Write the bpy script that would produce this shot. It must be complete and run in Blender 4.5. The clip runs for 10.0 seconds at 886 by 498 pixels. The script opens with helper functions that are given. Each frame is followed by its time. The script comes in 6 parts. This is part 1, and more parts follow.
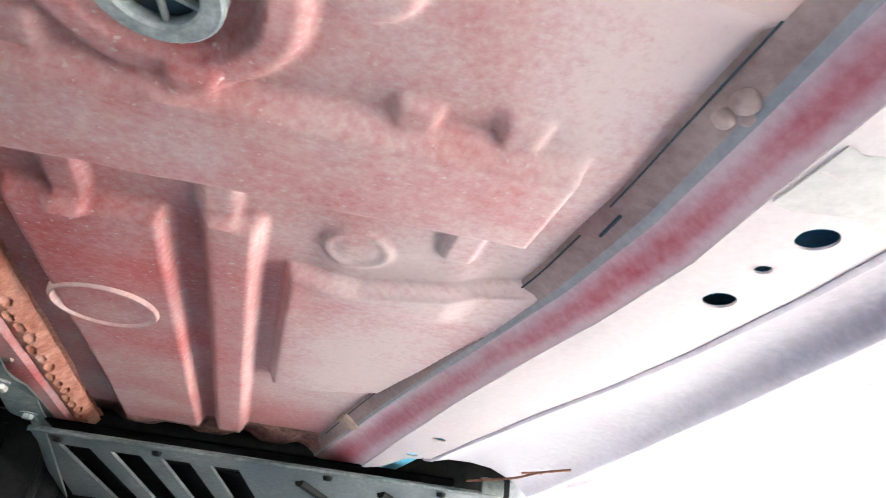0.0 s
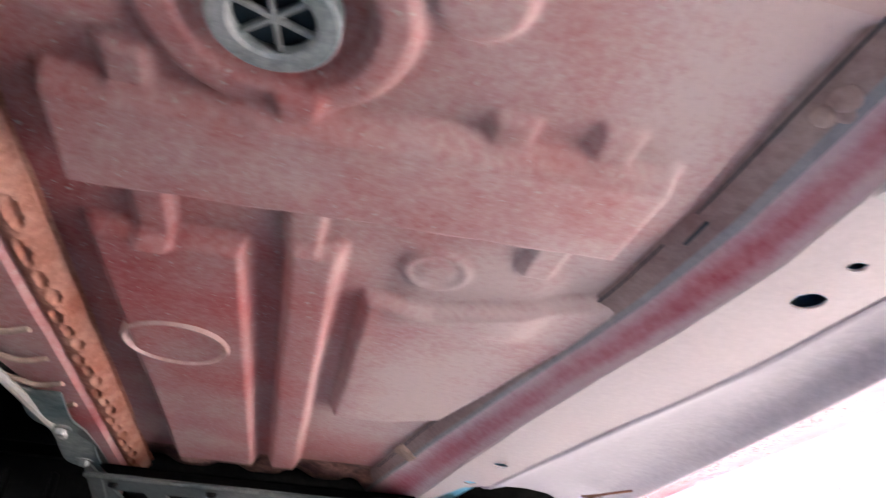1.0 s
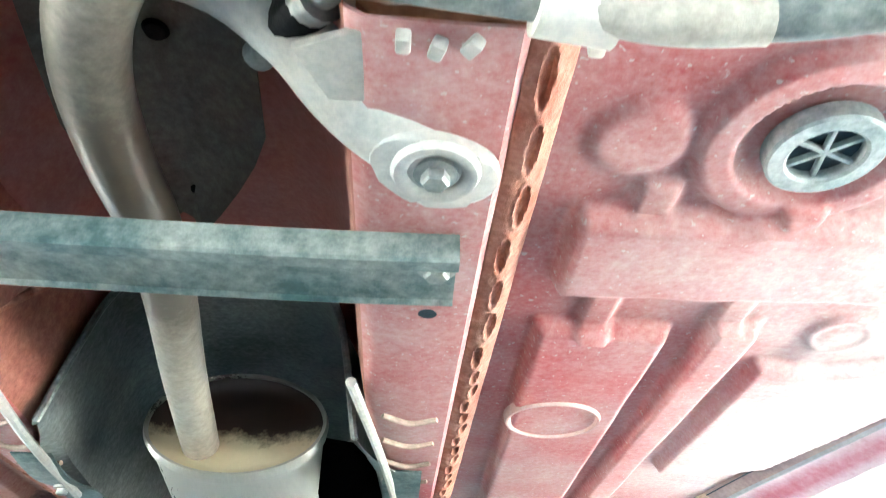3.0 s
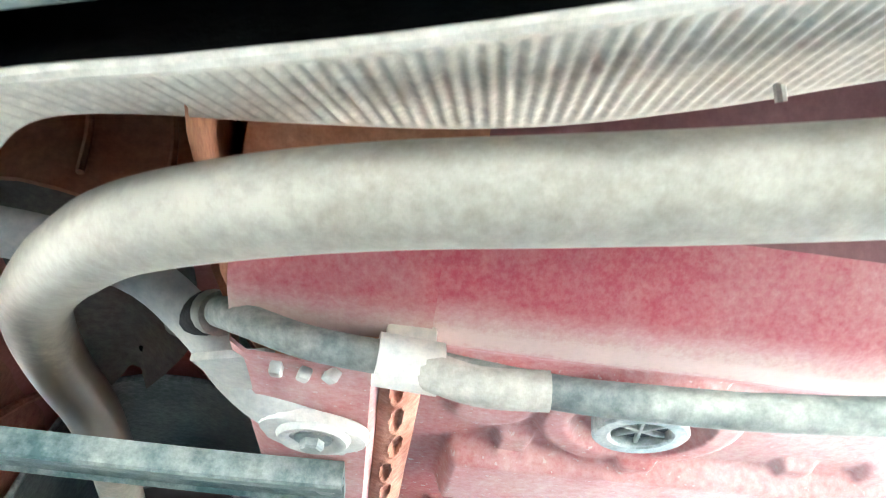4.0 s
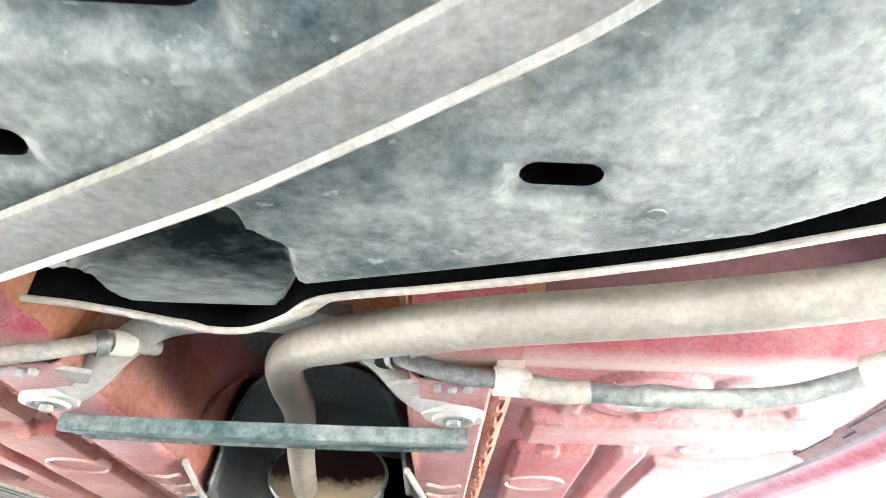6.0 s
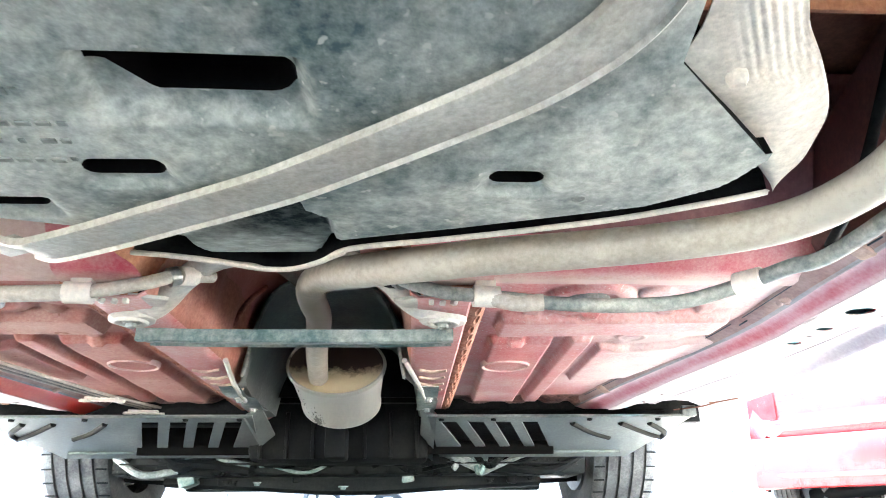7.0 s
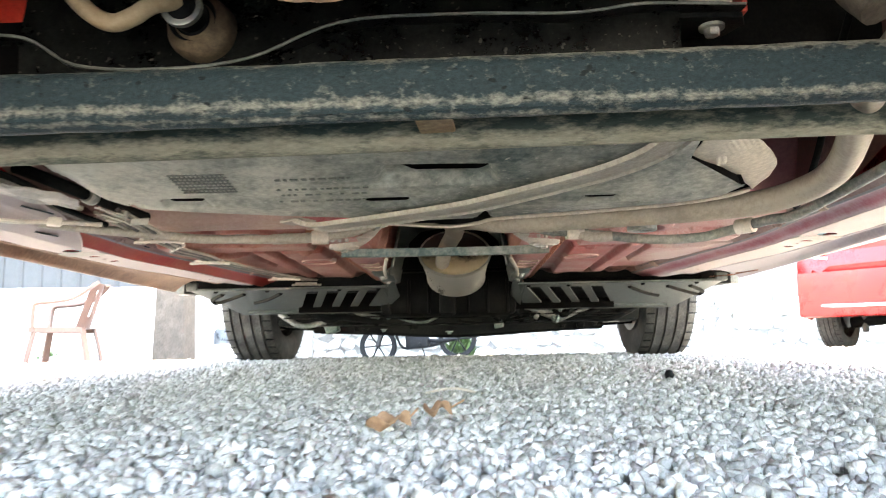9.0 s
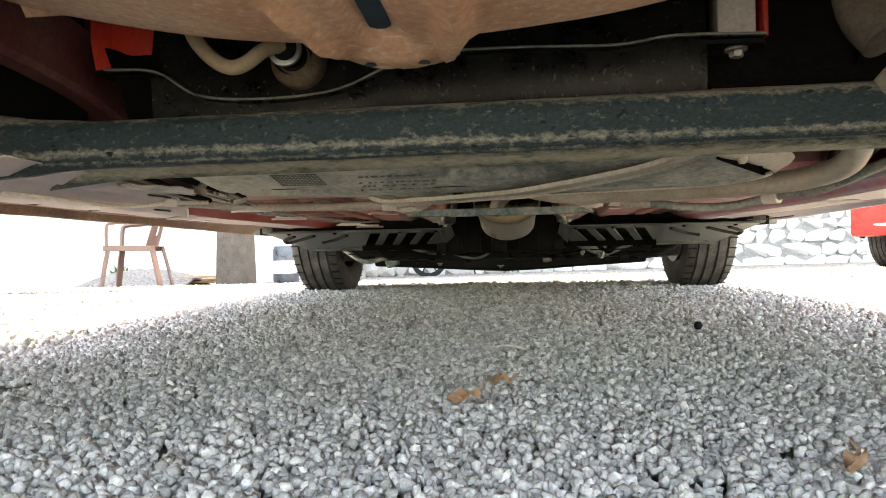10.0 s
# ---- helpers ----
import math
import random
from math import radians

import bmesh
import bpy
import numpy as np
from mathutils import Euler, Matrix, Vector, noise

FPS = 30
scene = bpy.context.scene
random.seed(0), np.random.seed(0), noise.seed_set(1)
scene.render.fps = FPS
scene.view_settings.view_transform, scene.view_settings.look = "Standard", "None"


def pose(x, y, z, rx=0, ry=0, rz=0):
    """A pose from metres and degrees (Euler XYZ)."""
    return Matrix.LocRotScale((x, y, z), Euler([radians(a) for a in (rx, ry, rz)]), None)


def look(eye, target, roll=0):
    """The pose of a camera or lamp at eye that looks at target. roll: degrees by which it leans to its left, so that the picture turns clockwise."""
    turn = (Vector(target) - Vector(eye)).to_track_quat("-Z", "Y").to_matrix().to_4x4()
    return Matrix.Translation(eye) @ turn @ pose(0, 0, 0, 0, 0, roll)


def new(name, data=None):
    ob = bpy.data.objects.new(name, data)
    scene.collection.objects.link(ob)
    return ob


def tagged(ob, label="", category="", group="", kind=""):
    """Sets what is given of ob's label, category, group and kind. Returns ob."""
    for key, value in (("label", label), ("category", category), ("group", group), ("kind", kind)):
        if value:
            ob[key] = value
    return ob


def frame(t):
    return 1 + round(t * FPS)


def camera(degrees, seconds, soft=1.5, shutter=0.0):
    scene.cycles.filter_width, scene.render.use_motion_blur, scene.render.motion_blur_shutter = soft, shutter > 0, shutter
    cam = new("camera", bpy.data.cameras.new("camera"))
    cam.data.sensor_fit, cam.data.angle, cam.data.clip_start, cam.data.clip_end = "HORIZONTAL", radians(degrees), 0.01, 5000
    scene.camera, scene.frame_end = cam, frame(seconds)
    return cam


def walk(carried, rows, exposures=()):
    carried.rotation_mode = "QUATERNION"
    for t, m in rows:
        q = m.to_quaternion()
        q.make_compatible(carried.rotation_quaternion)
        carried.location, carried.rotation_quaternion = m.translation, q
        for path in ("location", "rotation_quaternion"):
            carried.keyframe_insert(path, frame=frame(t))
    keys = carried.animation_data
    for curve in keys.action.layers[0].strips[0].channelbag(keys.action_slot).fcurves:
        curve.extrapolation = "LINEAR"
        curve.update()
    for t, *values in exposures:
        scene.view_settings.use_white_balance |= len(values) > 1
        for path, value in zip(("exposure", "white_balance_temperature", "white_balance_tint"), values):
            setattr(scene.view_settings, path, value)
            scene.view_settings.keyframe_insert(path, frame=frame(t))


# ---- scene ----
cam = camera(63.8, 10.0, 0.9, 0.25)
PATH = [
    (0, (0.406, 0.598, 0.085), (0.805, 2.311, 1.036), 6.0),
    (0.5, (0.435, 0.59, 0.088), (0.882, 2.276, 1.065), 6.2),
    (0.7, (0.433, 0.592, 0.083), (0.875, 2.276, 1.067), 6.0),
    (1, (0.367, 0.609, 0.073), (0.727, 2.284, 1.105), 3.5),
    (1.2, (0.32, 0.615, 0.077), (0.614, 2.267, 1.166), 3.0),
    (1.5, (0.254, 0.618, 0.078), (0.41, 2.297, 1.153), 4.1),
    (2, (0.178, 0.622, 0.064), (0.242, 2.297, 1.154), 3.0),
    (2.2, (0.165, 0.614, 0.049), (0.22, 2.296, 1.13), 2.7),
    (3.3, (0.167, 0.552, 0.09), (0.256, 2.174, 1.256), 1.7),
    (3.5, (0.183, 0.525, 0.112), (0.244, 2.118, 1.319), 3.0),
    (4, (0.208, 0.455, 0.126), (0.304, 2.074, 1.296), 5.4),
    (4.5, (0.207, 0.408, 0.109), (0.209, 1.981, 1.345), 7.3),
    (5, (0.184, 0.363, 0.103), (0.169, 1.95, 1.319), 5.7),
    (5.5, (0.17, 0.296, 0.087), (0.135, 1.946, 1.216), 4.6),
    (6.8, (0.138, 0.054, 0.049), (0.245, 1.9, 0.811), -1.2),
    (7, (0.136, 0.023, 0.041), (0.226, 1.887, 0.761), -0.5),
    (7.5, (0.084, -0.06, 0.08), (0.08, 1.813, 0.783), 0.2),
    (8, (0.071, -0.159, 0.088), (0.017, 1.736, 0.726), 0.9),
    (8.5, (0.076, -0.3, 0.069), (0.06, 1.643, 0.541), -0.8),
    (9, (0.043, -0.415, 0.083), (-0.029, 1.566, 0.352), -1.0),
    (9.5, (0.029, -0.526, 0.12), (-0.177, 1.461, 0.206), 0.7),
    (10, (0.038, -0.579, 0.167), (-0.173, 1.41, 0.183), -1.1),
]
EXPOSE = [(0.0, 5.5, 6550, 6), (0.5, 4.75, 6550, 16), (1.0, 4.8, 6850, 20), (1.5, 5.85, 6400, 0), (2.0, 6.75, 6250, -6), (3.3, 6.65, 6300, -5), (4.0, 6.65, 6300, -2), (5.0, 6.85, 6550, 5), (5.5, 6.9, 6700, 9), (7.0, 6.35, 6750, 5), (7.5, 6.47, 6800, 6), (8.0, 6.55, 6750, 5), (8.5, 6.1, 7200, 6), (9.0, 5.15, 8400, 9), (9.5, 4.65, 9000, 10), (10.0, 4.15, 9600, 11)]
walk(cam, [(t, look(eye, target, roll)) for t, eye, target, roll in PATH], EXPOSE)

# ---- light ----
world = bpy.data.worlds.new("sky")
scene.world = world
world.use_nodes = True
wn = world.node_tree.nodes
sky = wn.new("ShaderNodeTexSky")
sky.sky_type, sky.sun_disc = "NISHITA", False
sky.sun_elevation, sky.sun_rotation = radians(69), radians(11)
sky.air_density, sky.dust_density = 1.0, 2.5
bg = wn["Background"]
bg.inputs["Strength"].default_value = 0.15
world.node_tree.links.new(sky.outputs[0], bg.inputs["Color"])
sun_data = bpy.data.lights.new("sun", "SUN")
sun_data.energy, sun_data.angle, sun_data.color = 3.0, radians(9), (1.0, 0.95, 0.88)
sun = new("sun", sun_data)
sun.rotation_euler = (radians(-20.5), radians(4), 0)


# ---- materials ----
def surface(name, base, dust, cover=0.5, size=9.0, rough=0.7, metal=0.0, bump=0.25, grain=160.0, spots=None, island=0.0, soft=0.18, stretch=(1, 1, 1), bands=(), mottle=0.25, spec=0.5, speck=70):
    """Two colours mixed by a broad noise, broken by a fine grain that also gives relief; spots: colour of small flecks."""
    m = bpy.data.materials.new(name)
    m.use_nodes = True
    n, link = m.node_tree.nodes, m.node_tree.links.new
    b = n["Principled BSDF"]
    co = n.new("ShaderNodeTexCoord")
    mp = n.new("ShaderNodeMapping")
    mp.inputs["Scale"].default_value = stretch
    link(co.outputs["Object"], mp.inputs["Vector"])
    broad = n.new("ShaderNodeTexNoise")
    broad.inputs["Scale"].default_value, broad.inputs["Detail"].default_value, broad.inputs["Roughness"].default_value = size, 7, 0.65
    fine = n.new("ShaderNodeTexNoise")
    fine.inputs["Scale"].default_value, fine.inputs["Detail"].default_value, fine.inputs["Roughness"].default_value = grain, 4, 0.7
    link(mp.outputs[0], broad.inputs["Vector"])
    link(mp.outputs[0], fine.inputs["Vector"])
    add = n.new("ShaderNodeMath")
    add.operation = "MULTIPLY_ADD"
    link(fine.outputs["Fac"], add.inputs[0])
    add.inputs[1].default_value = 0.35
    link(broad.outputs["Fac"], add.inputs[2])
    level = add.outputs[0]
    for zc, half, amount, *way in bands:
        # dirt along a ledge at this height, or the mix shifted about this place
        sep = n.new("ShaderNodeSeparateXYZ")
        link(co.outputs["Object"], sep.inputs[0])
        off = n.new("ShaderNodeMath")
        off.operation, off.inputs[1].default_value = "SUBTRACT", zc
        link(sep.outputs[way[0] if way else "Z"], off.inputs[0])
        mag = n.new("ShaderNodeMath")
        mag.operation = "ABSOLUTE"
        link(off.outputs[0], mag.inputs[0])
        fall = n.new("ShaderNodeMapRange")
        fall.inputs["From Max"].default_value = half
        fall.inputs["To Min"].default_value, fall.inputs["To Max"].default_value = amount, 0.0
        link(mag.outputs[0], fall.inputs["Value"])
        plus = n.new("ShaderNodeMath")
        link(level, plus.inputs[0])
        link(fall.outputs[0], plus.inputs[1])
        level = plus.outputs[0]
    ramp = n.new("ShaderNodeMapRange")
    mid = 0.675 + (0.5 - cover) * 0.5
    ramp.inputs["From Min"].default_value, ramp.inputs["From Max"].default_value = mid - soft, mid + soft
    link(level, ramp.inputs["Value"])
    mix = n.new("ShaderNodeMix")
    mix.data_type = "RGBA"
    link(ramp.outputs[0], mix.inputs["Factor"])
    mix.inputs["A"].default_value, mix.inputs["B"].default_value = (*base, 1), (*dust, 1)
    out = mix.outputs["Result"]
    # grain in the colour
    hsv = n.new("ShaderNodeHueSaturation")
    val = n.new("ShaderNodeMapRange")
    val.inputs["From Min"].default_value, val.inputs["From Max"].default_value = 0.25, 0.75
    val.inputs["To Min"].default_value, val.inputs["To Max"].default_value = 1 - mottle, 1 + mottle
    link(fine.outputs["Fac"], val.inputs["Value"])
    link(val.outputs[0], hsv.inputs["Value"])
    link(out, hsv.inputs["Color"])
    out = hsv.outputs[0]
    if island:
        geo = n.new("ShaderNodeNewGeometry")
        vi = n.new("ShaderNodeMapRange")
        vi.inputs["To Min"].default_value, vi.inputs["To Max"].default_value = 1 - island, 1 + island
        link(geo.outputs["Random Per Island"], vi.inputs["Value"])
        h2 = n.new("ShaderNodeHueSaturation")
        link(vi.outputs[0], h2.inputs["Value"])
        link(out, h2.inputs["Color"])
        out = h2.outputs[0]
    if spots:
        vor = n.new("ShaderNodeTexNoise")
        vor.inputs["Scale"].default_value, vor.inputs["Detail"].default_value = speck, 2
        link(mp.outputs[0], vor.inputs["Vector"])
        th = n.new("ShaderNodeMapRange")
        th.inputs["From Min"].default_value, th.inputs["From Max"].default_value = 0.66, 0.72
        link(vor.outputs["Fac"], th.inputs["Value"])
        mx = n.new("ShaderNodeMix")
        mx.data_type = "RGBA"
        link(th.outputs[0], mx.inputs["Factor"])
        link(out, mx.inputs["A"])
        mx.inputs["B"].default_value = (*spots, 1)
        out = mx.outputs["Result"]
    link(out, b.inputs["Base Color"])
    rr = n.new("ShaderNodeMapRange")
    rr.inputs["To Min"].default_value, rr.inputs["To Max"].default_value = max(0.05, rough - 0.15), min(1, rough + 0.12)
    link(ramp.outputs[0], rr.inputs["Value"])
    link(rr.outputs[0], b.inputs["Roughness"])
    b.inputs["Metallic"].default_value = metal
    b.inputs["Specular IOR Level"].default_value = spec
    bp = n.new("ShaderNodeBump")
    bp.inputs["Strength"].default_value, bp.inputs["Distance"].default_value = bump, 0.004
    link(add.outputs[0], bp.inputs["Height"])
    link(bp.outputs[0], b.inputs["Normal"])
    return m


M = dict(
    paint=surface("dusty_red_paint", (0.43, 0.052, 0.055), (0.56, 0.43, 0.405), 0.45, 5.0, 0.58, grain=220, bump=0.05, soft=0.19, mottle=0.05, spots=(0.54, 0.42, 0.39), speck=260, bands=((0.52, 0.26, 0.15, "X"),)),
    paint_red=surface("red_paint_strip", (0.38, 0.040, 0.068), (0.55, 0.40, 0.42), 0.32, 12, 0.55, grain=160, bump=0.04, mottle=0.06, soft=0.28, bands=((0.2530, 0.006, 0.5), (0.2692, 0.006, 0.35))),
    paint_deep=surface("deep_red_paint", (0.10, 0.028, 0.026), (0.20, 0.10, 0.085), 0.40, 8, 0.65, bump=0.08),
    floor_end=surface("dark_speckled_floor_paint", (0.055, 0.022, 0.020), (0.36, 0.20, 0.17), 0.34, 30, 0.7, bump=0.35, grain=150, soft=0.16, bands=((1.445, 0.03, 0.30, "Y"),)),
    sill=surface("dusty_sill_white", (0.39, 0.315, 0.315), (0.48, 0.42, 0.405), 0.55, 4, 0.6, bump=0.015, grain=200, soft=0.3, mottle=0.05),
    sill_out=surface("dusty_sill_outer", (0.155, 0.130, 0.165), (0.255, 0.230, 0.255), 0.45, 5, 0.6, bump=0.04, mottle=0.08),
    seam_band=surface("dusty_mauve_seam", (0.25, 0.155, 0.145), (0.40, 0.30, 0.27), 0.5, 12, 0.75, bump=0.1, mottle=0.1),
    # pale strip carries the bluish reflection along the sill crease
    crease=surface("grey_green_crease_reflection", (0.22, 0.225, 0.235), (0.37, 0.35, 0.35), 0.5, 9, 0.55, bump=0.04, mottle=0.08),
    seam=surface("beige_seam_sealer", (0.36, 0.24, 0.19), (0.46, 0.35, 0.28), 0.5, 14, 0.75, bump=0.3),
    rust=surface("orange_rust", (0.35, 0.10, 0.055), (0.52, 0.275, 0.205), 0.50, 34, 0.85, bump=0.5),
    brown=surface("brown_dirty_panel", (0.11, 0.040, 0.026), (0.20, 0.095, 0.06), 0.38, 8, 0.8, bump=0.2, spec=0.2),
    primer=surface("beige_rust_primer", (0.46, 0.21, 0.105), (0.56, 0.38, 0.25), 0.52, 7, 0.7, bump=0.12, grain=120, soft=0.22, spots=(0.60, 0.46, 0.35), speck=120),
    tank=surface("black_tank_plastic_dusty", (0.026, 0.060, 0.062), (0.50, 0.50, 0.44), 0.30, 15, 0.7, bump=0.2, grain=110, soft=0.26, spots=(0.38, 0.37, 0.33), speck=95, mottle=0.2, bands=((-0.42, 0.46, 0.42, "X"), (0.30, 0.20, 0.14, "X"))),
    # recess plastic: shade painted in at the rear, dust towards the front
    tank_recess=surface("black_tank_recess_shade", (0.008, 0.016, 0.017), (0.36, 0.38, 0.34), 0.12, 18, 0.5, bump=0.2, grain=140, soft=0.20, stretch=(0.5, 1.6, 1), mottle=0.2, spec=0.3, bands=((0.628, 0.062, 0.46, "Y"),)),
    tank_clean=surface("black_tank_plastic", (0.002, 0.003, 0.003), (0.014, 0.015, 0.014), 0.32, 22, 0.42, bump=0.2, grain=200, spec=0.14, spots=(0.05, 0.05, 0.046), speck=160),
    beam_front=surface("dusty_axle_front_lip", (0.040, 0.062, 0.054), (0.30, 0.295, 0.23), 0.22, 70, 0.75, bump=0.4, grain=260, soft=0.16, stretch=(0.35, 1, 1), bands=((0.276, 0.012, 0.40),), mottle=0.3, spec=0.25),
    bright_red=surface("bright_red_primer", (0.50, 0.025, 0.012), (0.42, 0.05, 0.03), 0.4, 10, 0.55, bump=0.08),
    heel=surface("rust_brown_heel_panel", (0.36, 0.12, 0.055), (0.45, 0.24, 0.15), 0.45, 7, 0.75, bump=0.15),
    strap=surface("grey_steel_strap", (0.33, 0.31, 0.26), (0.45, 0.43, 0.38), 0.5, 12, 0.5, metal=0.35, bump=0.1),
    # darker about y 0.88, along the run inside the tunnel
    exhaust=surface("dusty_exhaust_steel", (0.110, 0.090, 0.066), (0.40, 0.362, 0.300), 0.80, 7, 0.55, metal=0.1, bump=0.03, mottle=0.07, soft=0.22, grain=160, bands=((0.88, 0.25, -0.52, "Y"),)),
    muffler=surface("bare_muffler_steel", (0.40, 0.38, 0.34), (0.52, 0.49, 0.43), 0.45, 7, 0.34, metal=0.65, bump=0.01, mottle=0.04, soft=0.3, stretch=(1.6, 0.25, 1.6)),
    muffler_cap=surface("scorched_muffler_end", (0.050, 0.030, 0.023), (0.60, 0.50, 0.33), 0.16, 5, 0.5, metal=0.2, bump=0.02, soft=0.08, mottle=0.05, grain=90, bands=((0.240, 0.066, 0.70),)),
    shield=surface("cream_heat_shield", (0.50, 0.45, 0.37), (0.58, 0.53, 0.45), 0.5, 12, 0.7, metal=0.0, bump=0.08),
    shield_dark=surface("dark_tunnel_shield", (0.085, 0.10, 0.10), (0.34, 0.35, 0.33), 0.46, 7, 0.45, metal=0.4, bump=0.08),
    beam=surface("black_axle_paint_dusty", (0.015, 0.028, 0.034), (0.17, 0.165, 0.145), 0.08, 120, 0.72, bump=0.8, grain=330, soft=0.14, stretch=(0.6, 1, 1), bands=((0.3265, 0.011, 0.40), (0.285, 0.0070, 0.30), (0.2745, 0.003, 0.22)), spots=(0.005, 0.008, 0.010), speck=110, spec=0.2, mottle=0.45),
    brace=surface("grey_green_steel", (0.07, 0.125, 0.125), (0.34, 0.36, 0.33), 0.42, 16, 0.5, metal=0.3, bump=0.3, grain=130),
    bracket=surface("pale_bracket_paint", (0.48, 0.47, 0.44), (0.42, 0.385, 0.33), 0.45, 12, 0.55, bump=0.1),
    bolt=surface("zinc_bolt", (0.27, 0.295, 0.29), (0.40, 0.38, 0.33), 0.4, 40, 0.45, metal=0.5, bump=0.05),
    hose=surface("grey_cable_sleeve", (0.115, 0.140, 0.137), (0.36, 0.355, 0.315), 0.46, 16, 0.65, bump=0.3),
    hose_pale=surface("pale_dusty_cable", (0.36, 0.33, 0.28), (0.46, 0.42, 0.36), 0.5, 13, 0.7, bump=0.2),
    clip=surface("white_plastic_clip", (0.68, 0.64, 0.58), (0.60, 0.54, 0.46), 0.4, 20, 0.5, bump=0.1),
    line=surface("dark_brake_line", (0.04, 0.045, 0.045), (0.26, 0.24, 0.21), 0.45, 30, 0.5, metal=0.3, bump=0.1),
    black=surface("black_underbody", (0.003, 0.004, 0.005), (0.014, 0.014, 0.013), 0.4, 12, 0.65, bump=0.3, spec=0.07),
    # dark teal stands in for the shade inside holes, slots and gaps
    cavity=surface("teal_hollow_shade", (0.004, 0.02, 0.03), (0.01, 0.03, 0.045), 0.5, 20, 0.6),
    tray=surface("grey_plastic_tray", (0.045, 0.058, 0.057), (0.155, 0.168, 0.16), 0.45, 8, 0.55, bump=0.1),
    tyre=surface("tyre_rubber", (0.022, 0.022, 0.022), (0.095, 0.093, 0.088), 0.42, 15, 0.85, bump=0.2, spec=0.25),
    rim=surface("dark_steel_rim", (0.02, 0.02, 0.022), (0.08, 0.08, 0.08), 0.4, 12, 0.5, metal=0.5),
    plug=surface("grey_rubber_plug", (0.16, 0.21, 0.21), (0.44, 0.45, 0.43), 0.46, 24, 0.45, bump=0.15),
    gloss_red=surface("glossy_red_car_paint", (0.50, 0.015, 0.03), (0.46, 0.03, 0.045), 0.4, 3, 0.3, bump=0.0),
    gloss_pink=surface("sunlit_red_car_paint", (0.36, 0.018, 0.018), (0.34, 0.022, 0.022), 0.4, 3, 0.35, bump=0.0),
    glass=surface("dark_car_glass", (0.02, 0.025, 0.03), (0.03, 0.035, 0.04), 0.4, 3, 0.12, bump=0.0),
    lamp_red=surface("tail_lamp_red", (0.45, 0.01, 0.015), (0.5, 0.03, 0.03), 0.4, 9, 0.2, bump=0.0),
    lamp_clear=surface("clear_lamp_strip", (0.75, 0.72, 0.72), (0.8, 0.78, 0.78), 0.4, 9, 0.2, bump=0.0),
    gravel=surface("grey_crushed_stone", (0.30, 0.298, 0.288), (0.52, 0.515, 0.495), 0.52, 60, 0.95, bump=0.45, grain=420, island=0.34, spec=0.1),
    ground=surface("gravel_ground", (0.03, 0.03, 0.03), (0.26, 0.26, 0.25), 0.45, 70, 0.95, bump=1.0, grain=25, soft=0.1),
    leaf=surface("dry_brown_leaf", (0.20, 0.10, 0.055), (0.33, 0.21, 0.13), 0.5, 50, 0.7, bump=0.2),
    chair=surface("beige_moulded_plastic", (0.115, 0.060, 0.044), (0.15, 0.088, 0.068), 0.5, 6, 0.5, bump=0.05),
    stone=surface("brown_granite_post", (0.060, 0.047, 0.036), (0.12, 0.098, 0.078), 0.5, 7, 0.9, bump=0.6, grain=60),
    wall=surface("whitewashed_wall", (0.80, 0.77, 0.70), (0.66, 0.58, 0.47), 0.25, 1.6, 0.9, bump=0.4, grain=40),
    rubble=surface("whitewashed_rubble", (0.33, 0.325, 0.30), (0.50, 0.49, 0.46), 0.5, 5, 0.9, bump=0.8, grain=30, island=0.25, spots=(0.13, 0.18, 0.18), speck=9),
    mortar=surface("rubble_mortar", (0.17, 0.165, 0.155), (0.28, 0.27, 0.25), 0.5, 8, 0.95, bump=0.6, grain=40),
    tin=surface("grey_corrugated_sheet", (0.040, 0.045, 0.050), (0.075, 0.078, 0.082), 0.5, 3, 0.5, metal=0.3, bump=0.1),
    moto=surface("dark_motorcycle_parts", (0.006, 0.007, 0.008), (0.02, 0.02, 0.02), 0.4, 14, 0.8, spec=0.15),
    green=surface("green_weed_leaf", (0.05, 0.10, 0.03), (0.09, 0.14, 0.05), 0.5, 12, 0.6, island=0.4),
    plank=surface("weathered_plank", (0.28, 0.18, 0.10), (0.36, 0.26, 0.17), 0.5, 10, 0.8, bump=0.4),
    drum=surface("black_plastic_drum", (0.02, 0.025, 0.03), (0.10, 0.11, 0.12), 0.4, 9, 0.4),
    drum_band=surface("pale_drum_band", (0.42, 0.44, 0.46), (0.5, 0.5, 0.5), 0.4, 9, 0.5),
    ledge=surface("beige_dusty_red_ledge", (0.42, 0.24, 0.205), (0.54, 0.44, 0.39), 0.56, 6, 0.75, bump=0.06, mottle=0.08, soft=0.26),
    hose_tan=surface("tan_rubber_hose", (0.34, 0.25, 0.14), (0.45, 0.37, 0.25), 0.5, 12, 0.6, bump=0.05, mottle=0.1),
    cup=surface("dark_rusty_cup", (0.075, 0.05, 0.03), (0.19, 0.145, 0.09), 0.45, 16, 0.75, bump=0.25),
    tunnel_in=surface("red_tunnel_paint", (0.36, 0.075, 0.062), (0.48, 0.24, 0.21), 0.42, 5, 0.65, bump=0.05, mottle=0.08, soft=0.26),
    mauve=surface("dusty_mauve_panel", (0.15, 0.045, 0.05), (0.28, 0.14, 0.14), 0.45, 6, 0.7, bump=0.1, mottle=0.1, soft=0.25),
    tunnel_side=surface("salmon_tunnel_side", (0.30, 0.08, 0.055), (0.44, 0.23, 0.17), 0.5, 7, 0.7, bump=0.15),
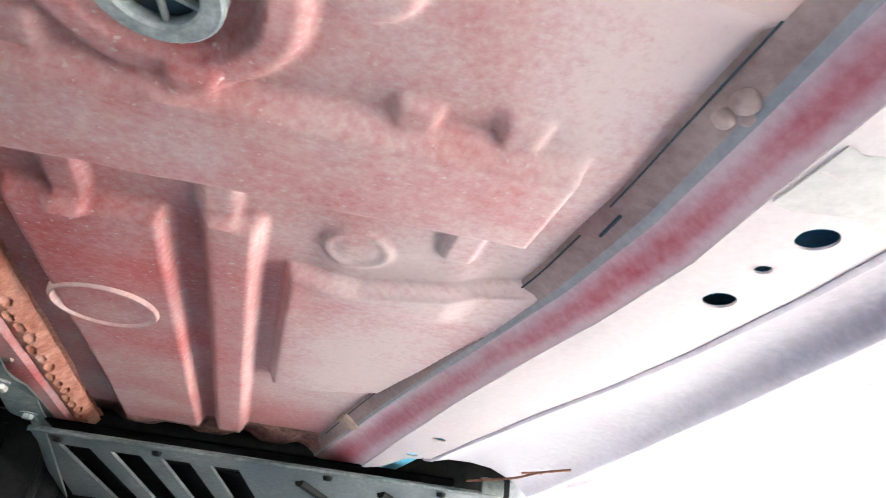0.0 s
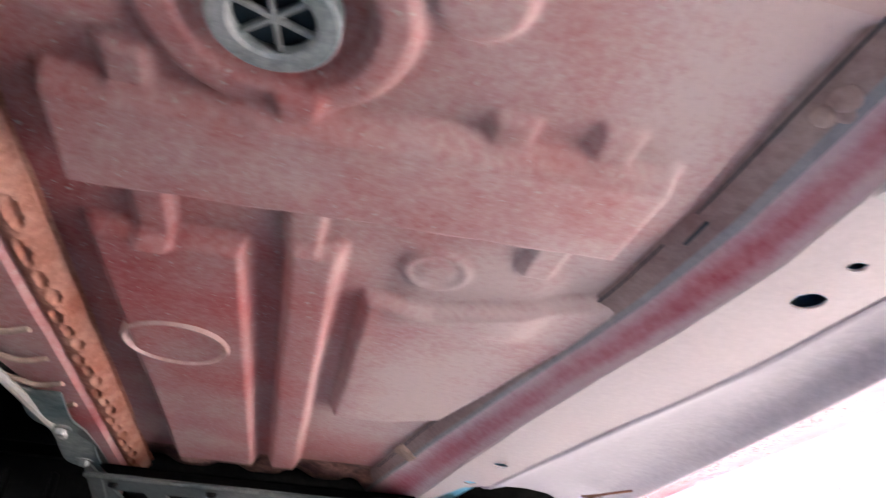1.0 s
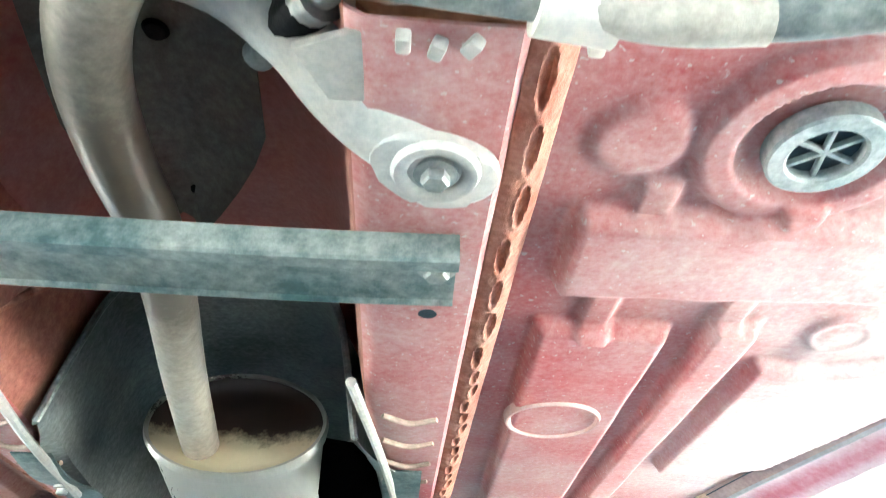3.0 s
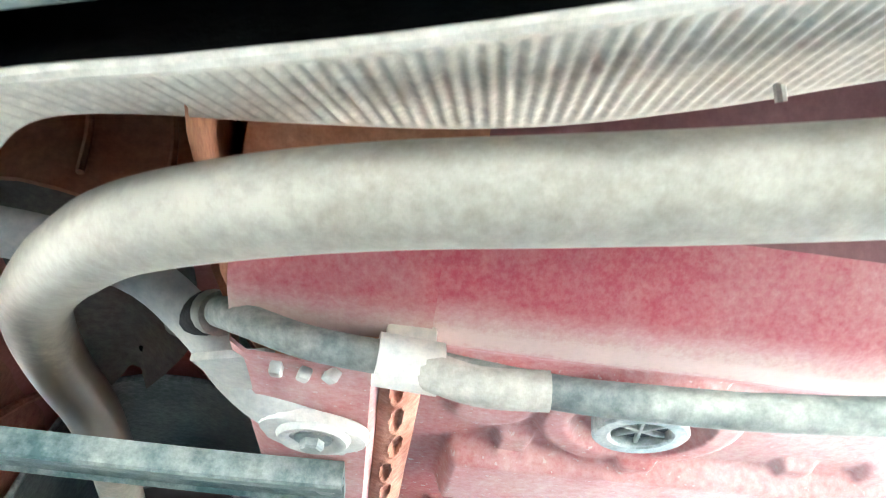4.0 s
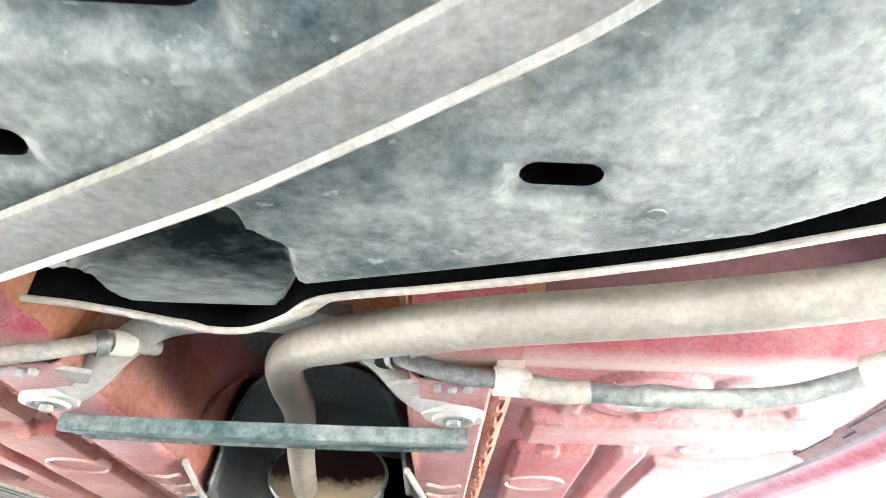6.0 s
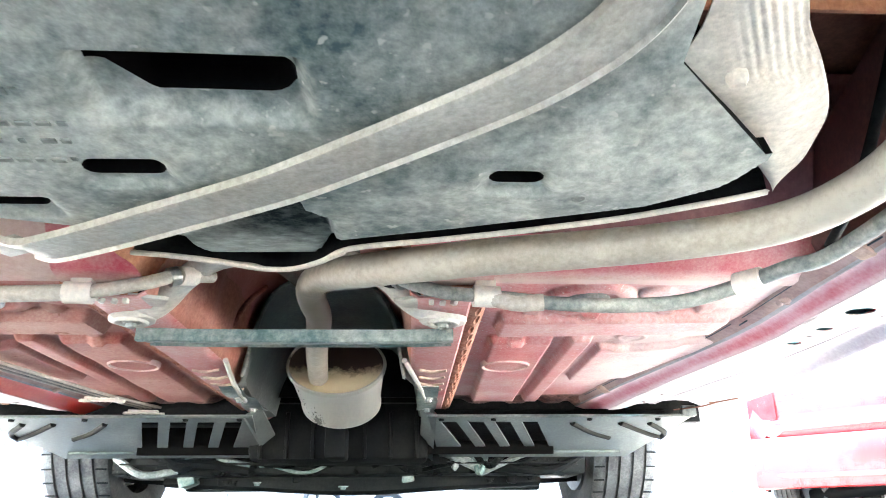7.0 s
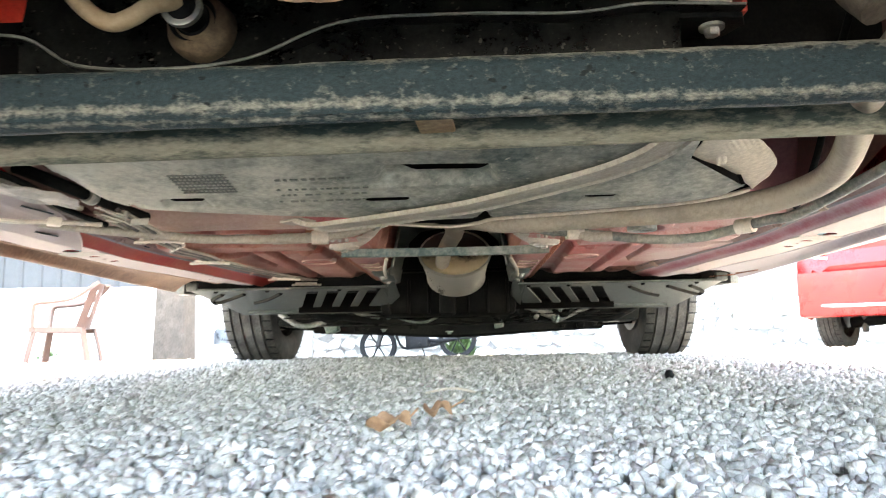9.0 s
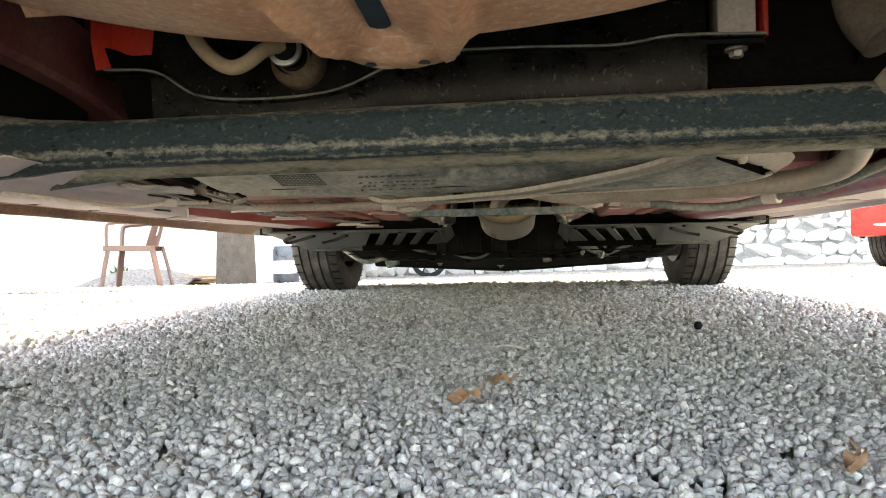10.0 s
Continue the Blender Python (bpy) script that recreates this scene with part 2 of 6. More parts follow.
    weld=surface("brown_weld_plate", (0.22, 0.15, 0.08), (0.33, 0.26, 0.17), 0.5, 40, 0.8, bump=0.3),
    sill_rust=surface("brown_rusty_sill_edge", (0.17, 0.075, 0.035), (0.36, 0.22, 0.14), 0.42, 9, 0.75, bump=0.2),
    paint_fresh=surface("less_dusty_red_paint", (0.40, 0.045, 0.075), (0.54, 0.39, 0.35), 0.33, 6, 0.55, grain=330, bump=0.03, mottle=0.05, soft=0.22, bands=((0.732, 0.024, 0.48, "Y"),)),
    paint_rusty=surface("rust_stained_red_paint", (0.29, 0.055, 0.04), (0.46, 0.29, 0.24), 0.46, 6.0, 0.7, grain=240, bump=0.08, soft=0.2, mottle=0.10, spots=(0.24, 0.09, 0.05)),
    sealer=surface("grey_green_sealer", (0.36, 0.33, 0.305), (0.44, 0.415, 0.385), 0.5, 20, 0.75, bump=0.05, mottle=0.06),
    # only for the unseen walls added as shade casters
    yard=surface("added_shade_wall", (0.26, 0.25, 0.23), (0.34, 0.33, 0.30), 0.5, 1.5, 0.9, bump=0.3, grain=30),
    heap=surface("dark_grey_gravel_heap", (0.07, 0.07, 0.072), (0.17, 0.17, 0.165), 0.5, 40, 0.95, bump=1.0, grain=60, soft=0.1),
    # near black in place of the shade in hollows and on hidden sides
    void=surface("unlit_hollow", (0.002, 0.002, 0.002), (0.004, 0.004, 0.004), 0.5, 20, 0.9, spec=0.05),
    sill_red=surface("rusty_red_sill", (0.42, 0.028, 0.018), (0.44, 0.16, 0.11), 0.26, 9, 0.55, bump=0.1, mottle=0.12),
    plug_rim=surface("dusty_plug_rim", (0.44, 0.22, 0.20), (0.56, 0.42, 0.385), 0.55, 30, 0.7, bump=0.05, mottle=0.08),
    hanger=surface("dirty_beige_plate", (0.070, 0.058, 0.045), (0.16, 0.14, 0.115), 0.5, 14, 0.75, bump=0.2),
    # blue cast of the hollow sill, put into the colour of the inner sheet
    inside_blue=surface("blue_cast_inside_sill", (0.10, 0.42, 0.60), (0.12, 0.45, 0.62), 0.5, 20, 0.6),
    emboss=surface("moulded_mark", (0.09, 0.11, 0.10), (0.20, 0.21, 0.19), 0.5, 30, 0.7),
)


# ---- builders ----
def sstep(a, b, v):
    t = min(1.0, max(0.0, (v - a) / (b - a)))
    return t * t * (3 - 2 * t)


def part(name, bm, material, parent=None, label="", smooth=40):
    """Links a bmesh as one mesh object under a thing or a part."""
    me = bpy.data.meshes.new(name)
    bmesh.ops.recalc_face_normals(bm, faces=bm.faces)
    bm.to_mesh(me)
    bm.free()
    for mt in (material if isinstance(material, (list, tuple)) else [material]):
        me.materials.append(mt)
    if smooth:
        me.shade_smooth()
        me.set_sharp_from_angle(angle=radians(smooth))
    ob = new(name, me)
    ob.parent = parent
    if label:
        ob["label"] = label
    return ob


def box(c, s, bev=0.003, rot=None, bm=None):
    bm = bm or bmesh.new()
    m = Matrix.Translation(c) @ (rot.to_4x4() if rot else Matrix()) @ Matrix.Diagonal((*s, 1))
    r = bmesh.ops.create_cube(bm, size=1, matrix=m)
    if bev:
        es = {e for v in r["verts"] for e in v.link_edges}
        bmesh.ops.bevel(bm, geom=list(es), offset=bev, segments=2, profile=0.5, affect="EDGES")
    return bm


def lathe(profile, centre, axis="y", seg=32, bm=None, caps=True):
    """Turns (radius, along) points about an axis through centre."""
    bm = bm or bmesh.new()
    rings = []
    for r, a in profile:
        ring = []
        for k in range(seg):
            t = 2 * math.pi * k / seg
            u, w = r * math.cos(t), r * math.sin(t)
            p = {"x": (a, u, w), "y": (u, a, w), "z": (u, w, a)}[axis]
            ring.append(bm.verts.new(Vector(centre) + Vector(p)))
        rings.append(ring)
    for r0, r1 in zip(rings, rings[1:]):
        for k in range(seg):
            bm.faces.new((r0[k], r0[(k + 1) % seg], r1[(k + 1) % seg], r1[k]))
    if caps:
        for ring in (rings[0], rings[-1]):
            bm.faces.new(ring)
    return bm


def spline(pts, steps=6):
    pts = [Vector(p) for p in pts]
    if len(pts) < 3:
        return pts
    ext = [2 * pts[0] - pts[1], *pts, 2 * pts[-1] - pts[-2]]
    out = []
    for i in range(1, len(ext) - 2):
        p0, p1, p2, p3 = ext[i - 1:i + 3]
        for k in range(steps):
            t = k / steps
            out.append(0.5 * ((2 * p1) + (p2 - p0) * t + (2 * p0 - 5 * p1 + 4 * p2 - p3) * t * t + (3 * p1 - p0 - 3 * p2 + p3) * t ** 3))
    out.append(pts[-1])
    return out


def sweep(pts, profile, bm=None, up=(0, 0, 1), steps=6, scale=None):
    """A closed profile of (side, up) points carried along a smooth path."""
    bm = bm or bmesh.new()
    path = spline(pts, steps) if steps else [Vector(p) for p in pts]
    rings = []
    ref = Vector(up)
    for i, p in enumerate(path):
        d = (path[min(i + 1, len(path) - 1)] - path[max(i - 1, 0)]).normalized()
        side = d.cross(ref)
        if side.length < 1e-4:
            side = d.cross(Vector((1, 0, 0)))
        side.normalize()
        n = side.cross(d)
        if not scale:
            ref = n
        k = scale(i / (len(path) - 1)) if scale else 1
        rings.append([bm.verts.new(p + side * a * k + n * b * k) for a, b in profile])
    m = len(profile)
    for r0, r1 in zip(rings, rings[1:]):
        for k in range(m):
            bm.faces.new((r0[k], r0[(k + 1) % m], r1[(k + 1) % m], r1[k]))
    bm.faces.new(rings[0])
    bm.faces.new(rings[-1])
    return bm


def tube(pts, r, seg=14, bm=None, steps=6, scale=None):
    return sweep(pts, [(r * math.cos(2 * math.pi * k / seg), r * math.sin(2 * math.pi * k / seg)) for k in range(seg)], bm, steps=steps, scale=scale)


def sheet(rows, thick, holes=None, bm=None, mats=None, side=None):
    """Pressed sheet from rows of points, with a back offset by thick. holes(i, j) true leaves a face out; mats(i, j): slot; side: slot of back and edges."""
    bm = bm or bmesh.new()
    off = Vector(thick) if not isinstance(thick, (int, float)) else Vector((0, 0, thick))
    a = [[bm.verts.new(Vector(p)) for p in r] for r in rows]
    b = [[bm.verts.new(Vector(p) + off) for p in r] for r in rows]
    ni, nj = len(rows) - 1, len(rows[0]) - 1
    solid = [[not (holes and holes(i, j)) for j in range(nj)] for i in range(ni)]
    for i in range(ni):
        for j in range(nj):
            if not solid[i][j]:
                continue
            f = bm.faces.new((a[i][j], a[i + 1][j], a[i + 1][j + 1], a[i][j + 1]))
            g = bm.faces.new((b[i][j], b[i][j + 1], b[i + 1][j + 1], b[i + 1][j]))
            if mats:
                f.material_index = g.material_index = mats(i, j)
            if side is not None:
                g.material_index = side
            for di, dj, p, q in ((-1, 0, (i, j), (i, j + 1)), (1, 0, (i + 1, j + 1), (i + 1, j)), (0, -1, (i + 1, j), (i, j)), (0, 1, (i, j + 1), (i + 1, j + 1))):
                u, v = i + di, j + dj
                if not (0 <= u < ni and 0 <= v < nj and solid[u][v]):
                    h = bm.faces.new((a[p[0]][p[1]], a[q[0]][q[1]], b[q[0]][q[1]], b[p[0]][p[1]]))
                    if mats:
                        h.material_index = mats(i, j)
                    if side is not None:
                        h.material_index = side
    loose = [v for v in bm.verts if not v.link_faces]
    bmesh.ops.delete(bm, geom=loose, context="VERTS")
    return bm


def grid(x0, x1, y0, y1, nx, ny, z):
    return [[(x0 + (x1 - x0) * i / nx, y0 + (y1 - y0) * j / ny, z(x0 + (x1 - x0) * i / nx, y0 + (y1 - y0) * j / ny)) for j in range(ny + 1)] for i in range(nx + 1)]


def slab(outline, z0, z1, bev=0.006, bm=None, seg=2):
    """A solid from a plan outline (x, y) between two heights, edges rounded."""
    bm = bm or bmesh.new()
    lo = [bm.verts.new((x, y, z0)) for x, y in outline]
    hi = [bm.verts.new((x, y, z1)) for x, y in outline]
    bottom = bm.faces.new(lo[::-1])
    bm.faces.new(hi)
    n = len(outline)
    for k in range(n):
        bm.faces.new((lo[k], lo[(k + 1) % n], hi[(k + 1) % n], hi[k]))
    if bev:
        bmesh.ops.bevel(bm, geom=list(bottom.edges), offset=bev, segments=seg, profile=0.5, affect="EDGES")
    return bm


def hex_bolt(c, r, h, axis="z", bm=None):
    """Washer flange and hexagon head pointing down from c."""
    bm = lathe([(0.001, 0), (r * 1.5, 0), (r * 1.5, -h * 0.3), (r * 1.0, -h * 0.35)], c, axis, 24, bm)
    lathe([(r * 0.98, -h * 0.3), (r * 0.98, -h * 0.85), (r * 0.8, -h), (0.001, -h)], c, axis, 6, bm)
    return bm


def ring_of(c, r0, r1, h, seg=36, bm=None):
    """A flat ring with rounded lips, lying level."""
    return lathe([(r0, 0.002), (r0, -h), (r0 + 0.15 * (r1 - r0), -h * 1.2), (r1 - 0.15 * (r1 - r0), -h * 1.2), (r1, -h), (r1, 0.002)], c, "z", seg, bm)


def empty(name, m=None):
    ob = new(name)
    ob.empty_display_size = 0.1
    if m is not None:
        ob.matrix_basis = m
    return ob


# ---- ground ----
def ground_z(x, y):
    near = 0.011 + 0.0115 * max(-1.0, min(2.1, y))
    d = min(max(0.0, y - 2.2), 12.0)
    return near - 0.0215 * d + 0.0145 * max(-6, min(6, x)) * min(1.0, d / 3.0)


xs = [-160, -60, -25, -14, -10, -8, -6.5, -5, -4, -3, -2.2, -1.6, -1.1, -0.6, 0, 0.6, 1.1, 1.6, 2.2, 3, 4, 5, 6.5, 8, 10, 14, 25, 60, 160]
ys = [-160, -60, -25, -12, -6, -3, -1.6, -0.8, 0, 0.8, 1.6, 2.1, 2.5, 3, 3.6, 4.5, 5.5, 6.5, 8, 10, 12, 14, 18, 25, 60, 160]
ground = part("ground", sheet([[(x, y, ground_z(x, y) - 0.006) for y in ys] for x in xs], (0, 0, -0.3)), M["ground"])
tagged(ground, "grey gravel yard sloping gently away", "ground", kind="structure")


def stone_shapes(count):
    shapes = []
    for s in range(count):
        rng = random.Random(s)
        bm = bmesh.new()
        for _ in range(11):
            v = Vector((rng.gauss(0, 1), rng.gauss(0, 1), rng.gauss(0, 1))).normalized()
            v = v.lerp(v / max(abs(v.x), abs(v.y), abs(v.z)) * 0.8, 0.7)
            bm.verts.new(Vector((v.x * 1.1, v.y * 0.95, v.z * 0.8)) * rng.uniform(0.95, 1.15))
        r = bmesh.ops.convex_hull(bm, input=bm.verts)
        bmesh.ops.delete(bm, geom=[v for v in bm.verts if not v.link_faces], context="VERTS")
        bmesh.ops.triangulate(bm, faces=bm.faces)
        bm.verts.index_update()
        shapes.append((np.array([v.co[:] for v in bm.verts]), np.array([[v.index for v in f.verts] for f in bm.faces])))
        bm.free()
    return shapes


def scatter_stones(name, fields, seed, label):
    rng = np.random.default_rng(seed)
    shapes = stone_shapes(14)
    V, F, base = [], [], 0
    for x0, x1, y0, y1, count, lo, hi, lift in fields:
        px, py = rng.uniform(x0, x1, count), rng.uniform(y0, y1, count)
        sz = rng.uniform(lo, hi, count) * 0.5
        for k in range(count):
            v, f = shapes[int(rng.integers(len(shapes)))]
            q = Euler(rng.uniform(0, 6.28, 3)).to_matrix()
            r = np.array(q) * (sz[k] * rng.uniform(0.8, 1.2, 3))[None, :]
            p = v @ r.T
            z = ground_z(px[k], py[k]) + sz[k] * rng.uniform(-0.25, 0.55) + lift * rng.uniform(0, 1)
            V.append(p + np.array((px[k], py[k], z)))
            F.append(f + base)
            base += len(v)
    V, F = np.concatenate(V), np.concatenate(F)
    me = bpy.data.meshes.new(name)
    me.vertices.add(len(V))
    me.vertices.foreach_set("co", V.astype(np.float32).ravel())
    me.loops.add(len(F) * 3)
    me.loops.foreach_set("vertex_index", F.astype(np.int32).ravel())
    me.polygons.add(len(F))
    me.polygons.foreach_set("loop_start", np.arange(0, len(F) * 3, 3, dtype=np.int32))
    me.update(calc_edges=True)
    me.materials.append(M["gravel"])
    return tagged(new(name, me), label, "gravel", kind="stuff")


scatter_stones("gravel", [
    (-0.55, 0.55, -0.32, 0.25, 19000, 0.0065, 0.0125, 0.003),
    (-0.80, 0.80, 0.25, 0.80, 21000, 0.007, 0.013, 0.003),
    (-1.1, 1.1, 0.80, 1.7, 20000, 0.008, 0.0155, 0.003),
    (-1.5, 1.5, 1.7, 2.5, 12500, 0.010, 0.018, 0.004),
    (-2.6, -0.75, -0.2, 1.7, 7000, 0.013, 0.023, 0.002),
    (0.75, 2.6, -0.2, 1.7, 7000, 0.013, 0.023, 0.002),
    (-3.5, 3.5, 2.5, 4.6, 9000, 0.015, 0.028, 0.002),
], 3, "loose grey crushed stone gravel covering the yard")
# ---- the parked car seen from below ----
car = tagged(empty("car", pose(0, 0, 0)), "red hatchback parked on gravel, dusty rusted underbody", "car")


def bump_at(x, y, cx, cy, r, edge):
    return 1 - sstep(r - edge, r + edge, math.hypot(x - cx, y - cy))


def pad(x, y, x0, x1, y0, y1, e):
    return sstep(x0 - e, x0 + e, x) * (1 - sstep(x1 - e, x1 + e, x)) * sstep(y0 - e, y0 + e, y) * (1 - sstep(y1 - e, y1 + e, y))


def floor_z(x, y):
    ax = abs(x)
    z = 0.282
    member = 0.016 * pad(ax, y + 0.05 * (ax - 0.25), 0.246, 0.525, 0.855, 0.922, 0.004)      # cross member
    for cx, y0, y1 in ((0.281, 0.832, 0.866), (0.352, 0.838, 0.866), (0.444, 0.830, 0.856), (0.491, 0.824, 0.852), (0.281, 0.910, 0.978), (0.362, 0.905, 0.962), (0.497, 0.900, 0.955)):
        member = max(member, 0.0058 * pad(ax, y, cx - 0.010, cx + 0.010, y0, y1, 0.0025))
    z -= member
    z -= 0.0125 * pad(ax - 0.03 * (y - 0.97), y, 0.246, 0.331, 0.972, 1.47, 0.004)        # pressed panel with the plug
    z -= 0.013 * pad(ax - 0.015 * (y - 0.97), y, 0.355, 0.385, 0.960, 1.47, 0.004)        # rib
    z -= 0.0105 * pad(ax - 0.02 * (y - 1.0), y + 0.4 * max(0.0, ax - 0.45), 0.405, 0.56 - 0.25 * max(0, y - 1.0), 1.012, 1.25, 0.0035)
    z -= 0.004 * pad(ax, y, 0.425, 0.515, 0.955, 1.03, 0.012)
    d = math.hypot(ax - 0.340, y - 0.799)
    z -= 0.007 * (1 - sstep(0.050, 0.057, d)) - 0.009 * (1 - sstep(0.033, 0.038, d))
    z -= 0.005 * bump_at(ax, y, 0.412, 0.774, 0.019, 0.003) + 0.004 * bump_at(ax, y, 0.262, 0.805, 0.022, 0.005)
    z -= 0.0022 * (bump_at(ax, y, 0.441, 0.970, 0.020, 0.003) - bump_at(ax, y, 0.441, 0.970, 0.016, 0.003))
    z -= 0.003 * pad(ax, y, 0.22, 0.56, 0.722, 0.745, 0.005)
    z += 0.16 * sstep(0.718, 0.600, y) if y < 0.718 else 0.0
    for k, cx in enumerate((0.275, 0.355, 0.43, 0.49)):
        z -= 0.010 * bump_at(ax, y, cx, 1.495 + 0.012 * (k % 2), 0.026, 0.014)
    z += 0.20 * sstep(1.50, 1.68, y)
    z += 0.0012 * noise.noise(Vector((x * 14, y * 14, 3)))
    return z


for sign in (1, -1):
    xa, xb, NX, NY = (0.222, 0.570, 150, 450) if sign > 0 else (-0.570, -0.222, 100, 300)
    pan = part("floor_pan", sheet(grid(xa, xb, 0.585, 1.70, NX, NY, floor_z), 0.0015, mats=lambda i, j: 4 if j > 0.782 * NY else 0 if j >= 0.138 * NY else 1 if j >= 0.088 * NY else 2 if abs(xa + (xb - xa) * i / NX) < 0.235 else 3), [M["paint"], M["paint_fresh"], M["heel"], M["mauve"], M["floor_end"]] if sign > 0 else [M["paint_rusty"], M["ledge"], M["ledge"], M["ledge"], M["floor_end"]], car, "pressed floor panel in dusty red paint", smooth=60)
    part("drain_plug", lathe([(0.001, 0.003), (0.0325, 0.003), (0.0340, 0.0005), (0.0352, -0.0018), (0.0368, -0.0018), (0.0382, 0.001), (0.0385, 0.006)], (sign * 0.284, 1.118, 0.2690), "z", 40), M["plug_rim"], pan)
    # ribbed rubber grommet
    gc = (sign * 0.340, 0.799, 0.2785)
    gr = part("floor_grommet", ring_of(gc, 0.0158, 0.0250, 0.006), M["plug"], pan, "pale rubber grommet with spoked centre")
    part("grommet_cup", lathe([(0.001, 0.004), (0.0158, 0.004), (0.0158, -0.001)], gc, "z", 32), M["cavity"], gr)
    for k in range(3):
        part("spoke", box((gc[0], gc[1], gc[2] - 0.003), (0.033, 0.0022, 0.003), 0.0005, Euler((0, 0, radians(60 * k + 20))).to_matrix()), M["plug"], gr)


# tunnel, one pressed channel with flanges
def tunnel_rows():
    rows = []
    for j in range(75):
        y = 0.735 + (1.70 - 0.735) * j / 74
        w = 0.137 + 0.03 * sstep(1.08, 1.36, y)
        prof = [(0.2035, 0.284), (0.2025, 0.266), (0.199, 0.261), (0.175, 0.2605), (w + 0.008, 0.261), (w, 0.266), (w - 0.008, 0.30), (w - 0.018, 0.37), (w - 0.04, 0.415), (0.06, 0.438), (0.0, 0.444)]
        full = prof + [(-x, z) for x, z in prof[-2::-1]]
        rows.append([(x + (0.004 * math.sin(y * 62) if x < 0 and 0.28 < z < 0.40 else 0), y, z + 0.001 * noise.noise(Vector((x * 20, y * 20, 1)))) for x, z in full])
    return rows


tunnel = part("transmission_tunnel", sheet(tunnel_rows(), 0.002, mats=lambda i, j: 0 if j < 5 or j > 14 else 2 if j in (5, 6, 13, 14) else 1), [M["paint"], M["tunnel_in"], M["tunnel_side"]], car, "central tunnel channel, pink dusty flanges, dark red inside", smooth=50)


# rusty perforated seam along each tunnel flange
for sign in (1, -1):
    def zz(x, y):
        u = (abs(x) - 0.203) / 0.020
        w = noise.noise(Vector((x * 60, y * 45, 5)))
        pitch = 0.040 if y < 1.02 else 0.0265
        cell = (y - 1.02) / pitch
        dy = (cell - math.floor(cell) - 0.5) * pitch
        lean = 0.10 * math.sin(math.floor(cell) * 2.1)
        pocket = 1 - sstep(0.80, 1.12, math.hypot(dy / (pitch * 0.36), (u - 0.50 - lean) / 0.14))
        lip = 1 - sstep(0.0, 0.35, abs(math.hypot(dy / (pitch * 0.36), (u - 0.50 - lean) / 0.14) - 1.25))
        return 0.2660 - 0.003 * math.sin(u * math.pi) + 0.0036 * pocket - 0.0010 * lip + 0.0012 * w + 0.010 * u * u
    part("rusty_seam", sheet(grid(sign * 0.2027, sign * 0.2235, 0.735, 1.56, 20, 520, zz), 0.0012), M["rust"], tunnel, "orange rusted scalloped weld seam", smooth=70)
part("seam_backing", sheet([[(0.203, y, 0.272), (0.2245, y, 0.282)] for y in (0.735, 1.56)], 0.002), M["rust"], tunnel)
part("seam_backing", sheet([[(-0.203, y, 0.272), (-0.2245, y, 0.282)] for y in (0.735, 1.56)], 0.002), M["rust"], tunnel)
for x, y, r in ((0.176, 0.937, 0.0045), (-0.176, 0.937, 0.0045), (0.168, 1.34, 0.005)):
    part("drain_hole", lathe([(0.001, 0.001), (r, 0.001), (r * 1.2, -0.0005)], (x, y, 0.2605), "z", 20), M["cavity"], tunnel)
part("tunnel_seam", tube([(-0.131, 1.030, 0.285), (-0.126, 1.060, 0.320), (-0.117, 1.100, 0.365), (-0.098, 1.135, 0.402)], 0.0042, 8), M["rust"], tunnel, "orange rusted seam up the tunnel wall")
# welded ribs on the flange near the front
for sign in (1, -1):
    for k in range(4):
        yy = 1.10 + 0.055 * k
        part("flange_rib", tube([(sign * 0.150, yy, 0.2595), (sign * 0.172, yy + 0.012, 0.2585), (sign * 0.192, yy + 0.004, 0.2600)], 0.0024, 8), M["seam"], tunnel)


# dark heat shield lining the front of the tunnel
def liner():
    rows = []
    for j in range(36):
        y = 1.15 + 0.48 * j / 35
        w = 0.124 + 0.035 * sstep(1.08, 1.40, y)
        arch = [(w + 0.03 * sstep(1.15, 1.3, y), 0.262), (w - 0.002, 0.268), (w - 0.014, 0.33), (w - 0.03, 0.385), (w - 0.065, 0.418), (0.0, 0.428)]
        full = arch + [(-x, z) for x, z in arch[-2::-1]]
        rows.append([(x, y, z - 0.004 + 0.002 * noise.noise(Vector((x * 18, y * 18, 8)))) for x, z in full])
    return rows


liner_ob = part("tunnel_heat_shield", sheet(liner(), 0.0012), M["shield_dark"], car, "dark pressed heat shield inside the tunnel", smooth=50)
part("liner_lip", tube([(x, 1.150, z - 0.004) for x, y, z in [(p[0], p[1], p[2] + 0.004) for p in liner()[0]]], 0.0035, 8, steps=3), M["shield_dark"], liner_ob)
for sign in (1, -1):
    tab = part("shield_tab", sheet(grid(sign * 0.150, sign * 0.186, 1.24, 1.50, 6, 18, lambda x, y: 0.2565 - 0.004 * math.sin(y * 40)), 0.0015), M["brace"], liner_ob)
    for y in (1.33, 1.45):
        part("shield_bolt", hex_bolt((sign * 0.170, y, 0.2545), 0.006, 0.008), M["bolt"], tab)
    part("shield_edge", tube([(sign * 0.128, 1.045, 0.262), (sign * 0.150, 1.20, 0.256), (sign * 0.166, 1.36, 0.254)], 0.004, 8), M["bracket"], liner_ob)

